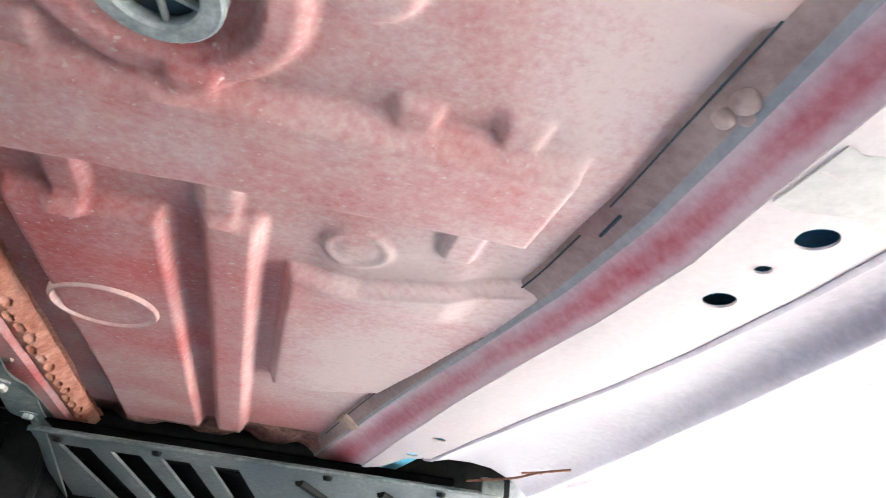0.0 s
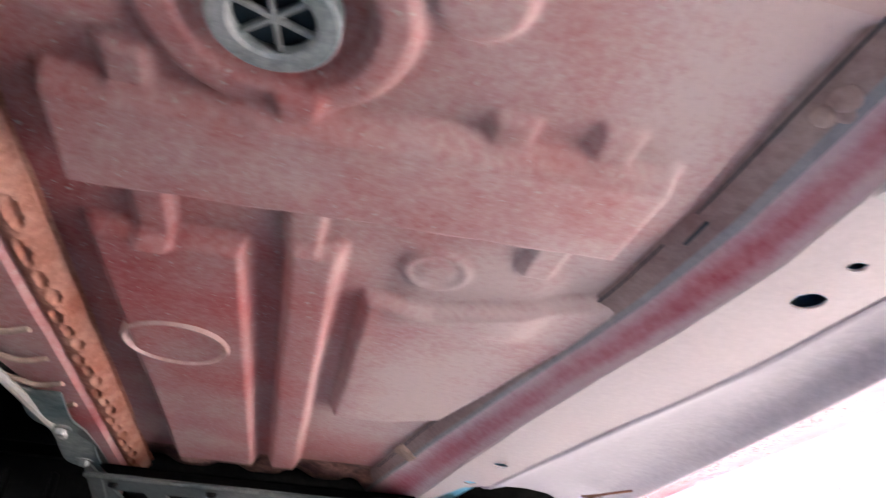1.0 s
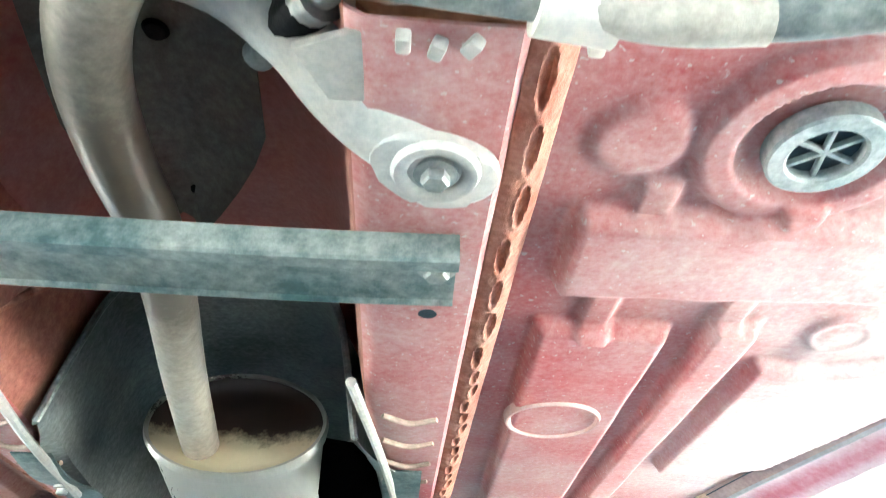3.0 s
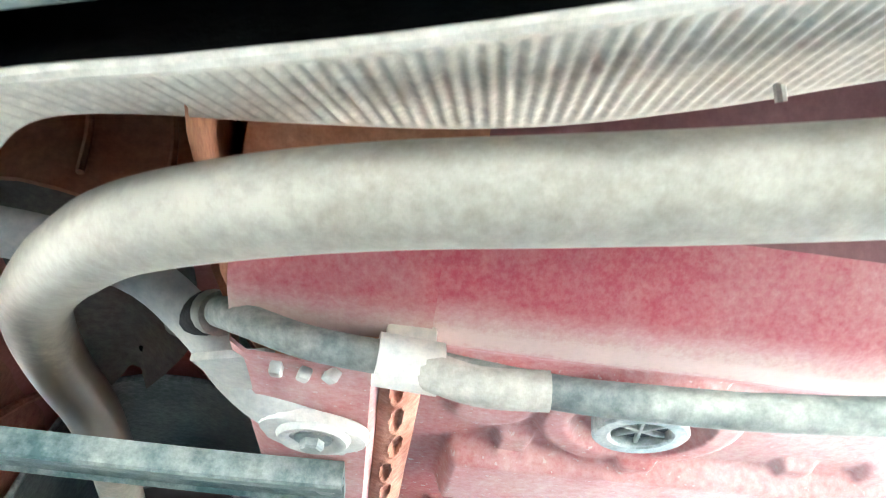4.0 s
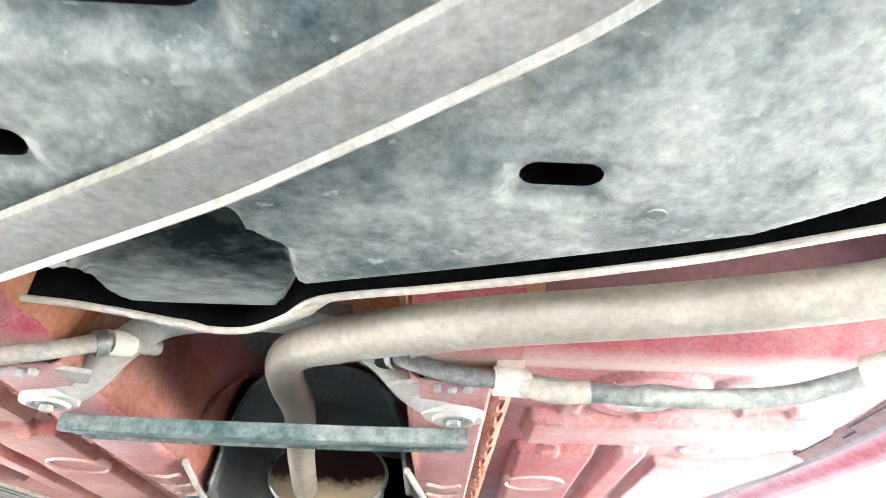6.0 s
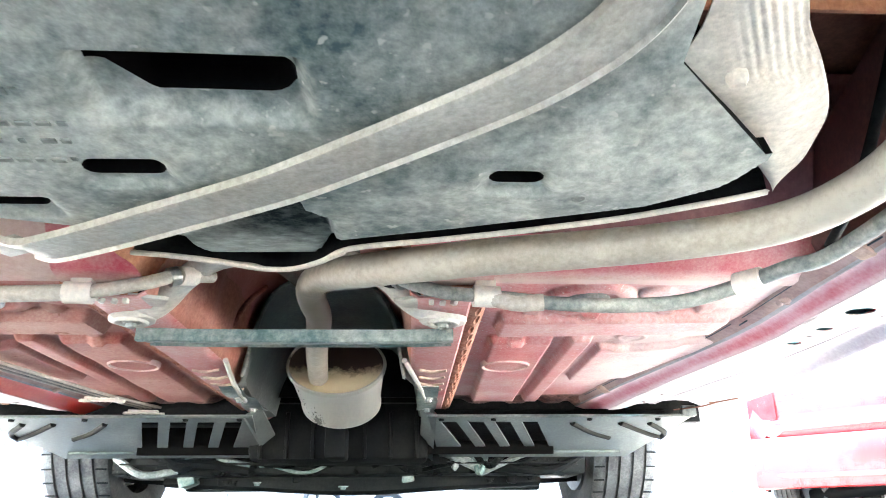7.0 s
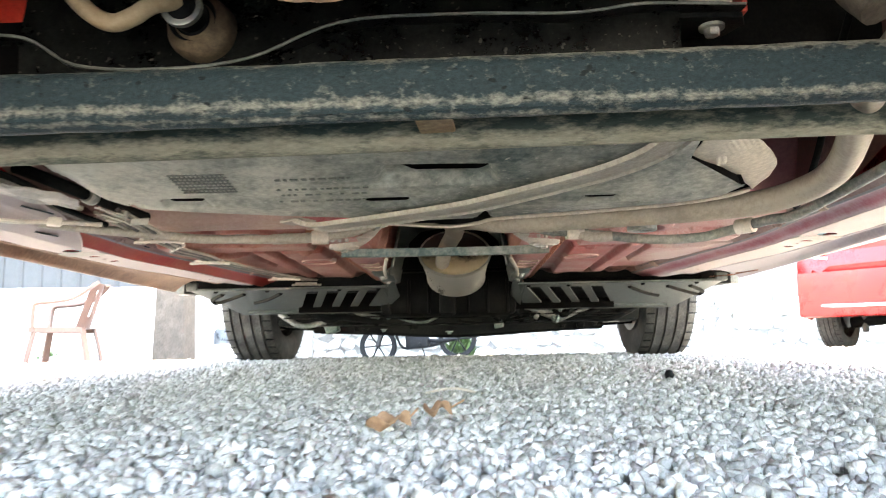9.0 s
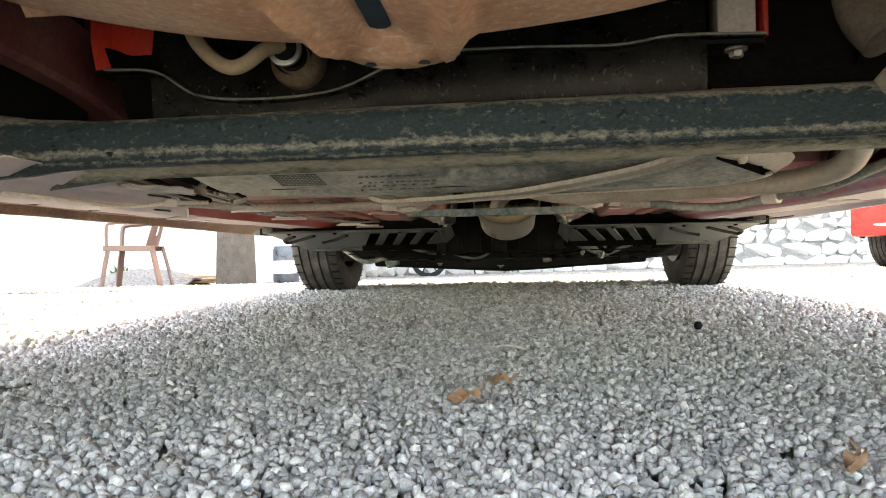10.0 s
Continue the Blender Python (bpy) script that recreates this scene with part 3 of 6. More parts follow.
# cross brace below the tunnel
hat = [(-0.028, -0.001), (-0.028, -0.006), (-0.0265, -0.007), (-0.025, -0.004), (-0.012, -0.0025), (0.006, -0.0015), (0.0165, -0.002), (0.0175, -0.013), (0.0265, -0.0135), (0.028, -0.012), (0.028, 0.002), (-0.028, 0.002)]
brace = part("tunnel_brace", sweep([(-0.188, 0.885, 0.2585), (-0.10, 0.886, 0.257), (0.10, 0.886, 0.257), (0.188, 0.885, 0.2585)], hat, steps=3), M["brace"], car, "grey-green hat-section steel brace bolted across the tunnel", smooth=30)
for x, y in ((0.178, 0.880), (-0.178, 0.880)):
    part("brace_bolt", hex_bolt((x, y, 0.2565), 0.0068, 0.008), M["bolt"], brace)

# pale arch bracket over the exhaust with bolted feet
arch_pts = [(-0.172, 0.808, 0.2560), (-0.152, 0.797, 0.2590), (-0.132, 0.784, 0.268), (-0.108, 0.770, 0.287), (-0.07, 0.758, 0.306), (0.0, 0.752, 0.312), (0.07, 0.757, 0.306), (0.108, 0.768, 0.287), (0.132, 0.782, 0.268), (0.152, 0.795, 0.2590), (0.172, 0.806, 0.2560)]
flat = [(0.0170 * math.cos(q), 0.0065 - 0.0120 * math.sin(q)) for q in [math.pi * k / 9 for k in range(10)]] + [(-0.0170, 0.009), (0.0170, 0.009)]
arch = part("arch_bracket", sweep(arch_pts, flat, steps=5, scale=lambda f: 1.0), M["bracket"], car, "pale pressed steel arch bracket across the tunnel", smooth=50)
for sign in (1, -1):
    lug = []
    for k in range(36):
        q = 2 * math.pi * k / 36
        r = 0.0195 + 0.008 * max(0.0, math.cos(q - 0.15)) ** 3 + 0.010 * max(0.0, math.cos(q - 3.6)) ** 4
        lug.append((sign * (0.173 + r * math.cos(q)), 0.807 + 1.05 * r * math.sin(q)))
    foot = part("bracket_foot", slab(lug, 0.2530, 0.2600, 0.003), M["bracket"], arch)
    part("foot_dish", lathe([(0.0105, 0.0002), (0.0125, -0.0022), (0.0150, -0.0034), (0.0172, -0.0030), (0.0190, 0.0002)], (sign * 0.173, 0.803, 0.2530), "z", 32, caps=False), M["bracket"], foot)
    part("foot_bolt", hex_bolt((sign * 0.173, 0.803, 0.2532), 0.0062, 0.0075), M["bolt"], foot)
    part("cable_holder", slab([(sign * 0.118, 0.752), (sign * 0.152, 0.738), (sign * 0.178, 0.752), (sign * 0.158, 0.775), (sign * 0.130, 0.776)], 0.262, 0.266, 0.001), M["bracket"], arch)
    for k in range(3):
        part("holder_tab", box((sign * (0.158 + 0.012 * k), 0.742 + 0.002 * (k % 2), 0.2585), (0.0055, 0.008, 0.006), 0.0012, Euler((0.2, 0.15 * k, 0.3 * k)).to_matrix()), M["bracket"], arch)
hang = part("hanger_plate", sheet([[((-0.055 + 0.0125 * i) * (1.0 if j < 6 else 1 - 0.13 * (j - 5) ** 1.3), 0.80 + 0.0228 * j + 0.003 * math.sin(i * 1.3), 0.405 - 0.0040 * j - 0.0008 * (i - 5) ** 2 + 0.004 * noise.noise(Vector((i * 0.5, j * 0.5, 4)))) for j in range(10)] for i in range(11)], 0.002), M["hanger"], arch, "dirty beige hanger plate in the tunnel roof", smooth=60)
for hx, hy in ((0.014, 0.982), (0.055, 0.905), (0.01, 0.86)):
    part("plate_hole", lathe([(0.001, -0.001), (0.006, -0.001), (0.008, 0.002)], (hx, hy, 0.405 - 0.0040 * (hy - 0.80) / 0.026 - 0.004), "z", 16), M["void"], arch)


# ---- sills ----
SILL_Y = (0.0, 0.72, 0.78, 0.86, 0.95, 1.03, 1.16, 1.30, 1.40, 1.54, 1.9)
SEAM_X = (0.540, 0.550, 0.551, 0.553, 0.550, 0.541, 0.520, 0.501, 0.491, 0.476, 0.45)
CREASE_X = (0.552, 0.565, 0.568, 0.571, 0.565, 0.553, 0.534, 0.515, 0.503, 0.486, 0.46)
WHITE_X = (0.575, 0.583, 0.585, 0.590, 0.583, 0.571, 0.557, 0.546, 0.540, 0.530, 0.51)
OUT_X = (0.640, 0.652, 0.652, 0.653, 0.648, 0.638, 0.617, 0.597, 0.588, 0.578, 0.56)
RIM_X = (0.700, 0.710, 0.713, 0.718, 0.724, 0.731, 0.738, 0.744, 0.747, 0.752, 0.76)


def sill(sign):
    rows = []
    ny = 150
    for j in range(ny + 1):
        y = 0.10 + 1.46 * j / ny
        k = 0.001 * noise.noise(Vector((sign * 3, y * 9, 2)))
        s, c, w = (float(np.interp(y, SILL_Y, t)) for t in (SEAM_X, CREASE_X, WHITE_X))
        prof = [(s - 0.006, 0.286), (s, 0.2775), (s + (c - s) * 0.35, 0.2750), (s + (c - s) * 0.7, 0.2715), (c - 0.002, 0.2690), (c, 0.2692), (c + (w - c) * 0.25, 0.2660), (c + (w - c) * 0.55, 0.2605), (c + (w - c) * 0.8, 0.2560), (w, 0.2530)]
        rows.append([(sign * x, y, z + k) for x, z in prof])
    ob = part("sill", sheet(rows, (sign * 0.001, 0, 0.0015), mats=lambda i, j: 0 if j < 3 else 1 if j < 5 else 2), [M["seam_band"], M["crease"], M["paint_red"] if sign > 0 else M["sill_red"]], car, "dusty sill with red shoulder and pale flat underside", smooth=50)
    # pale flat band with its drain holes
    holes = [(0.622, 0.886, 0.0085), (0.620, 0.849, 0.0042), (0.622, 0.816, 0.0092), (0.620, 0.741, 0.0150), (0.640, 0.50, 0.010), (0.645, 0.36, 0.012), (0.578, 1.268, 0.0065), (0.570, 1.348, 0.0065), (0.566, 1.40, 0.003)]
    nx, ny = 30, 640
    band = []
    for i in range(nx + 1):
        line = []
        for j in range(ny + 1):
            y = min(0.10 + 1.372 * j / ny, float(np.interp(i / nx, (0, 0.35, 0.55, 1), (1.47, 1.44, 1.372, 1.345))))
            x0, x1 = float(np.interp(y, SILL_Y, WHITE_X)), float(np.interp(y, SILL_Y, OUT_X))
            x = x0 + (x1 - x0) * i / nx
            for hx, hy, hr in holes:
                d = math.hypot(x - hx, y - hy)
                if 1e-6 < abs(d - hr) < 0.0019 and d > 1e-4:
                    x, y = hx + (x - hx) * hr / d, hy + (y - hy) * hr / d
            line.append((sign * x, y, 0.2520 - 0.0035 * i / nx + 0.0006 * noise.noise(Vector((x * 30, y * 12, 7)))))
        band.append(line)

    def is_hole(i, j):
        if max(band[a][j + 1][1] - band[a][j][1] for a in (i, i + 1)) < 1e-6:
            return True
        c = [sum(band[a][b][k] for a in (i, i + 1) for b in (j, j + 1)) / 4 for k in (0, 1)]
        return any(math.hypot(abs(c[0]) - hx, c[1] - hy) < hr - 0.0004 for hx, hy, hr in holes)
    part("sill_band", sheet(band, 0.0014, is_hole), M["sill"], ob, "pale dusty flat sill underside with round holes", smooth=60)
    part("sill_cavity", sheet([[(sign * (float(np.interp(y, SILL_Y, WHITE_X)) + 0.002), y, 0.262), (sign * (float(np.interp(y, SILL_Y, OUT_X)) + 0.004), y, 0.262)] for y in (0.10, 0.8, 0.95, 1.2, 1.5)], 0.002), M["inside_blue"], ob)
    # outer flange and rocker skin
    rows = []
    for j in range(91):
        y = 0.10 + 1.37 * j / 90
        o, r = (float(np.interp(y, SILL_Y, t)) for t in (OUT_X, RIM_X))
        prof2 = [(o - 0.001, 0.2485), (o + 0.003, 0.2470), (o + 0.006, 0.2485), (o + 0.16 * (r - o), 0.2550), (o + 0.35 * (r - o), 0.2590), (o + 0.55 * (r - o), 0.2600), (o + 0.78 * (r - o), 0.2570), (r - 0.008, 0.2490), (r - 0.003, 0.2450), (r, 0.2445), (r + 0.003, 0.2480), (r + 0.010, 0.2550)]
        hang = 0.0 if sign > 0 else 0.007
        rows.append([(sign * x, min(y, float(np.interp((x - o) / (r - o), (0, 0.6, 1), (1.352, 1.40, 1.468)))), z - hang * sstep(o + 0.5 * (r - o), r - 0.004, x) + 0.0012 * noise.noise(Vector((x * 15, y * 6, 4)))) for x, z in prof2])
    part("sill_flange", sheet(rows, 0.0015), [M["sill_out"] if sign > 0 else M["sill_rust"]], ob, "dusty outer sill flange", smooth=60)
    part("joint_ridge", tube([(sign * 0.590, 0.775, 0.2525), (sign * 0.618, 0.778, 0.2515), (sign * 0.655, 0.768, 0.249)], 0.0022, 8), M["sill"], ob)
    patch = [[(sign * (0.588 + 0.0034 * i), 0.7605 + 0.0034 * j + 0.002 * math.sin(i * 0.5) - 0.006 * (i / 20) + 0.0012 * noise.noise(Vector((i * 0.6, j, 9))), 0.2515 - 0.00020 * i - 0.0007 * sstep(0, 3, j) * sstep(12, 9, j) - 0.0003 * noise.noise(Vector((i * 0.4, j * 0.5, 3)))) for j in range(13)] for i in range(20)]
    part("sealer_patch", sheet(patch, 0.002), M["sealer"], ob, "thin grey-green sealer patch", smooth=60)
    # spots of sealer and clips on the seam
    for yy in (0.62, 1.35):
        part("seam_clip", box((sign * (float(np.interp(yy, SILL_Y, SEAM_X)) + 0.004), yy, 0.274), (0.022, 0.018, 0.008), 0.003, Euler((0, 0.4 * sign, 0.3)).to_matrix()), M["seam"], ob)
    for lx, ly, lr in ((0.559, 0.774, 0.0055), (0.564, 0.780, 0.0045), (0.557, 0.785, 0.004)):
        part("sealer_lump", lathe([(0.001, -0.0026), (lr * 0.6, -0.0022), (lr, -0.0004), (lr * 1.25, 0.003)], (sign * lx, ly, 0.2715), "z", 14), M["seam_band"], ob)
    for ya, yb in ((0.74, 0.868), (0.90, 0.985), (1.09, 1.44)):
        # open joint where the floor panel laps the sill
        part("seam_gap", tube([(sign * (float(np.interp(yy, SILL_Y, SEAM_X)) - 0.0015), yy, 0.2785) for yy in np.linspace(ya, yb, 7)], 0.0006, 6, steps=2), M["cavity"], ob)
    for y0 in (1.0, 0.88, 1.08, 0.60):
        part("seam_slot", box((sign * (float(np.interp(y0, SILL_Y, SEAM_X)) + 0.005), y0, 0.2752), (0.0016, 0.022, 0.002), 0.0004), M["cavity"], ob)
    return ob


sill_r, sill_l = sill(1), sill(-1)
# tie hanging by the front of the sill
tie = part("cable_tie", tube([(0.655, 1.42, 0.246), (0.688, 1.36, 0.244), (0.705, 1.32, 0.246), (0.731, 1.30, 0.249)], 0.0013, 8), M["brown"], sill_r)
part("tie_tail", tube([(0.690, 1.335, 0.246), (0.705, 1.32, 0.246), (0.716, 1.345, 0.250)], 0.0012, 8), M["brown"], tie)

# ---- rear floor above the tank and exhaust ----
def rear_z(x, y):
    return 0.452 + 0.07 * sstep(0.50, 0.36, y) + 0.004 * math.sin(x * 40) * sstep(0.5, 0.6, y) + 0.003 * noise.noise(Vector((x * 8, y * 8, 0)))


part("rear_floor", sheet(grid(-0.70, 0.70, -0.30, 0.78, 60, 48, rear_z), 0.002), M["brown"], car, "brown dirty rear floor pan", smooth=60)
for hx in (0.045, 0.088):
    part("heel_crease", tube([(hx, 0.7335, 0.345), (hx - 0.006, 0.733, 0.375), (hx - 0.018, 0.730, 0.41)], 0.0022, 6), M["heel"], car)
part("heel_grommet", ring_of((0.104, 0.7305, 0.385), 0.006, 0.010, 0.004, 20), M["brown"], car)
part("heel_panel", sheet(grid(-0.225, 0.225, 0.575, 0.775, 30, 16, lambda x, y: 0.430 - 0.05 * sstep(0.10, 0.22, abs(x)) * sstep(0.6, 0.72, y) + 0.004 * math.sin(x * 90)), 0.002), M["heel"], car, "rust-brown pressed heel panel above the exhaust", smooth=60)
for sign in (1, -1):
    part("heel_side", sheet([[(sign * (x + 0.002 * math.sin(y * 90 + z * 40)), y, z + 0.003 * noise.noise(Vector((y * 30, z * 30, 2)))) for x, z in ((0.1365, 0.279), (0.130, 0.30), (0.124, 0.335), (0.117, 0.37), (0.098, 0.405), (0.066, 0.424), (0.0, 0.434))] for y in [0.61 + 0.013 * k for k in range(11)]], (0, 0, 0.003)), M["heel"], car, "rust-brown side of the heel panel", smooth=60)
    xa, xb = (0.136, 0.2225) if sign > 0 else (-0.2225, -0.136)
    part("floor_corner", sheet(grid(xa, xb, 0.585, 0.742, 24, 44, lambda x, y: floor_z(max(0.23, abs(x)), y) - 0.006 * sstep(0.160, 0.137, abs(x)) - 0.004 * pad(abs(x), y, 0.15, 0.30, 0.700, 0.80, 0.006)), 0.0015, mats=lambda i, j: 1 if j < 27 else 0), [M["paint_fresh"], M["heel"]], car, "dusty red floor corner beside the tunnel", smooth=60)
    wall_rows = []
    for k in range(13):
        x = 0.226 * k / 12
        low = float(np.interp(x, (0, 0.06, 0.10, 0.122, 0.140, 0.226), (0.338, 0.334, 0.322, 0.305, 0.264, 0.264)))
        wall_rows.append([(sign * x, 0.737 - 0.004 * math.sin(x * 70) - 0.05 * max(0.0, z - 0.36), z) for z in (low, low + 0.004, 0.36, 0.40, 0.462)])
    part("heel_end", sheet(wall_rows, (0, 0.003, 0)), M["heel"], car, "rust-brown end wall of the heel panel", smooth=60)
for x in (-0.16, -0.05, 0.05, 0.17, 0.30):
    part("floor_rib", tube([(x, 0.66, 0.444), (x + 0.02, 0.60, 0.436), (x + 0.03, 0.50, 0.44)], 0.010, 10), M["brown"], car)
for sign in (1, -1):
    # black panels added so the red inside of the shell stays hidden
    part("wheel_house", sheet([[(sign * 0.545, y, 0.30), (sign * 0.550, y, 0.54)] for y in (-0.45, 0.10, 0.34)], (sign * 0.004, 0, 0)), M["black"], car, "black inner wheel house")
    # frame rails at the sides of the tank
    rail = [(-0.035, 0.05), (-0.035, -0.03), (-0.028, -0.037), (0.028, -0.037), (0.035, -0.03), (0.035, 0.05)]
    part("frame_rail", sweep([(sign * 0.585, 0.70, 0.335), (sign * 0.56, 0.45, 0.385), (sign * 0.55, 0.20, 0.43), (sign * 0.54, -0.30, 0.44)], rail, steps=5), M["paint_deep"], car, "dark red frame rail")

# added black sheet where the space above the tank is only dark
part("rear_dark_sheet", sheet([[(x, 0.376, z) for z in (0.375, 0.47, 0.56)] for x in (0.27, 0.40, 0.55)], (0, 0.003, 0)), M["black"], car, "added black sheet for the dark space above the tank side")
part("rear_side_panel", sheet([[(x, 0.372, z) for z in (0.338, 0.35, 0.362, 0.375)] for x in (0.285, 0.36, 0.44, 0.55)], (0, 0.003, 0)), M["heel"], car, "rust-brown panel beside the tank", smooth=60)

# ---- exhaust ----
MUFF = Matrix.Translation((0.010, 1.240, 0.297)) @ Euler((radians(-20), 0, 0)).to_matrix().to_4x4() @ Matrix.Diagonal((0.97, 1, 0.69, 1))


def turned(profile, seg=56):
    bm = lathe(profile, (0, 0, 0), "y", seg, caps=False)
    bmesh.ops.transform(bm, matrix=MUFF, verts=bm.verts)
    return bm


muffler = part("muffler", turned([(0.0825, 0.014), (0.083, -0.003), (0.0865, -0.004), (0.0885, 0.002), (0.087, 0.010), (0.0835, 0.016), (0.0735, 0.122), (0.0758, 0.127), (0.0752, 0.134), (0.066, 0.140), (0.030, 0.145), (0.001, 0.146)]), M["muffler"], car, "oval bare steel muffler with rolled rims", smooth=50)
part("muffler_end", turned([(0.084, -0.001), (0.078, 0.004), (0.062, 0.009), (0.030, 0.011), (0.001, 0.011)]), M["muffler_cap"], muffler, "scorched dished muffler end plate")
pipe_pts = [(-0.022, 1.272, 0.272), (-0.016, 1.20, 0.280), (-0.006, 1.10, 0.289), (0.008, 1.00, 0.294), (0.017, 0.92, 0.295), (0.017, 0.86, 0.295), (0.021, 0.81, 0.295), (0.033, 0.770, 0.292), (0.054, 0.734, 0.286), (0.078, 0.700, 0.277), (0.109, 0.665, 0.2688), (0.154, 0.639, 0.265), (0.20, 0.6235, 0.265), (0.25, 0.611, 0.265), (0.30, 0.598, 0.265), (0.35, 0.583, 0.265), (0.41, 0.560, 0.266), (0.450, 0.530, 0.268), (0.472, 0.485, 0.272), (0.477, 0.44, 0.276), (0.470, 0.39, 0.282), (0.448, 0.32, 0.294), (0.42, 0.25, 0.306), (0.40, 0.10, 0.335), (0.39, -0.1, 0.355), (0.39, -0.25, 0.355)]
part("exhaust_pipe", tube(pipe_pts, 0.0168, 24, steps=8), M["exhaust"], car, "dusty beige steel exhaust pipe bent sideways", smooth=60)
part("pipe_weld", lathe([(0.0168, -0.008), (0.021, -0.004), (0.0215, 0.003), (0.0168, 0.008)], (-0.021, 1.262, 0.273), "y", 28), M["muffler_cap"], muffler)

# ---- fuel tank ----
front_edge = [(-0.413, 0.435), (-0.386, 0.460), (-0.355, 0.480), (-0.314, 0.498), (-0.185, 0.542), (-0.075, 0.572), (0.0, 0.584), (0.081, 0.583), (0.172, 0.557), (0.254, 0.530), (0.310, 0.510), (0.352, 0.476), (0.374, 0.447)]


def front_y(x):
    for (x0, y0), (x1, y1) in zip(front_edge, front_edge[1:]):
        if x0 <= x <= x1:
            return y0 + (y1 - y0) * (x - x0) / (x1 - x0)
    return 0.435 if x < 0 else 0.447


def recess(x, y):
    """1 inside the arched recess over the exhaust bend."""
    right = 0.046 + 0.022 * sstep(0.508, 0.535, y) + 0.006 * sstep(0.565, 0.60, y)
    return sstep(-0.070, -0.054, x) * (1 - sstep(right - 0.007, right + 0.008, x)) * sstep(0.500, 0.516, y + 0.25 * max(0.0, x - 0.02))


tank_pockets = [(-0.052, 0.068, 0.362, 0.396, 0.055, 0.003), (-0.085, -0.030, 0.452, 0.468, 0.024, 0.003), (0.190, 0.228, 0.457, 0.473, 0.022, 0.003), (-0.185, -0.130, 0.502, 0.520, 0.024, 0.003), (-0.329, -0.286, 0.440, 0.453, 0.024, 0.003), (-0.382, -0.365, 0.448, 0.456, 0.012, 0.003)]


def tank_z(x, y):
    rise = max(0.0, 0.470 - y)
    z = 0.2605 + 0.18 * rise * sstep(0.0, 0.03, rise) + 0.003 * noise.noise(Vector((x * 4, y * 4, 9)))
    for x0, x1, y0, y1, h, e in tank_pockets:
        if h < 0.02:
            z += h * pad(x, y, x0, x1, y0, y1, e)
        else:
            # dished lip round each through slot
            z += (0.013 if h > 0.05 else 0.006) * pad(x, y, x0 - 0.005, x1 + 0.005, y0 - (0.003 if h > 0.05 else 0.004), y1 + (0.011 if h > 0.05 else 0.009), 0.0065 if h > 0.05 else 0.0045)
    # arched recess over the exhaust bend
    z += (0.082 - 0.070 * sstep(0.522, 0.594, y) - 0.004 * sstep(0.59, 0.612, y) + 0.012 * sstep(0.620, 0.642, y)) * recess(x, y)
    z += 0.012 * sstep(-0.395, -0.435, x)
    return z


def tank_mesh():
    bm = bmesh.new()
    def lines(lo, hi, count, cuts):
        return sorted([v for v in np.linspace(lo, hi, count) if min(abs(v - c) for c in cuts) > 0.0016] + list(set(cuts)))
    ends = [c for p in tank_pockets for q in (0, 0.12, 0.35, 0.65, 1) for c in (p[0] + q * (p[3] - p[2]) / 2, p[1] - q * (p[3] - p[2]) / 2)]
    xs = lines(-0.436, 0.374, 190, ends)
    ys = lines(0.275, 0.642, 176, [c for p in tank_pockets for c in p[2:4]])
    rows = []
    for x in xs:
        y1 = front_y(x) if x > -0.413 else 0.435 - 2.2 * (-0.413 - x)
        y1 += 0.054 * sstep(-0.075, -0.040, x) * (1 - sstep(0.045, 0.080, x))
        y0 = 0.275 if x < 0.286 else 0.350 + (x - 0.286) * 0.95
        y0 = min(y0, y1 - 0.02)
        line = []
        for y in ys:
            y = min(max(y, y0), y1)
            for px0, px1, py0, py1, h, e in tank_pockets:
                # rounded ends of each slot; the long one runs out to a point
                if px0 <= x <= px1 and py0 <= y <= py1:
                    r, mid = (py1 - py0) / 2, (py0 + py1) / 2
                    d = min(1.0, (px1 - x) / r, 1.0 if px0 == -0.052 else (x - px0) / r)
                    y = mid + (y - mid) * max(0.30, math.sqrt(max(0.0, 1 - (1 - d) ** 2)))
                    if px0 == -0.052:
                        y = py0 + (y - py0) * max(0.30, min(1.0, (x - px0) / 0.034))
            line.append((x, y, tank_z(x, y) + 0.010 * (1 - min(1.0, (y1 - y) / 0.012)) ** 2))
        rows.append(line)

    def slot(i, j):
        ya, yb = max(rows[i][j][1], rows[i + 1][j][1]), max(rows[i][j + 1][1], rows[i + 1][j + 1][1])
        if yb - ya < 1e-6 and abs(rows[i][j][1] - rows[i][j + 1][1]) < 1e-6:
            return True
        cx, cy = (xs[i] + xs[i + 1]) / 2, (ys[j] + ys[j + 1]) / 2
        return any(h > 0.02 and px0 < cx < px1 and py0 < cy < py1 for px0, px1, py0, py1, h, e in tank_pockets)
    # slot sides, edges and back take the near-black colour as painted shade
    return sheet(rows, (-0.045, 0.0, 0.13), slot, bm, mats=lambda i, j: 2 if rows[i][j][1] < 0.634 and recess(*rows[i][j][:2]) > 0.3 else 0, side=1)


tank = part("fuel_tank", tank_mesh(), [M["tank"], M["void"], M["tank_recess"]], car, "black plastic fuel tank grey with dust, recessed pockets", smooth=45)
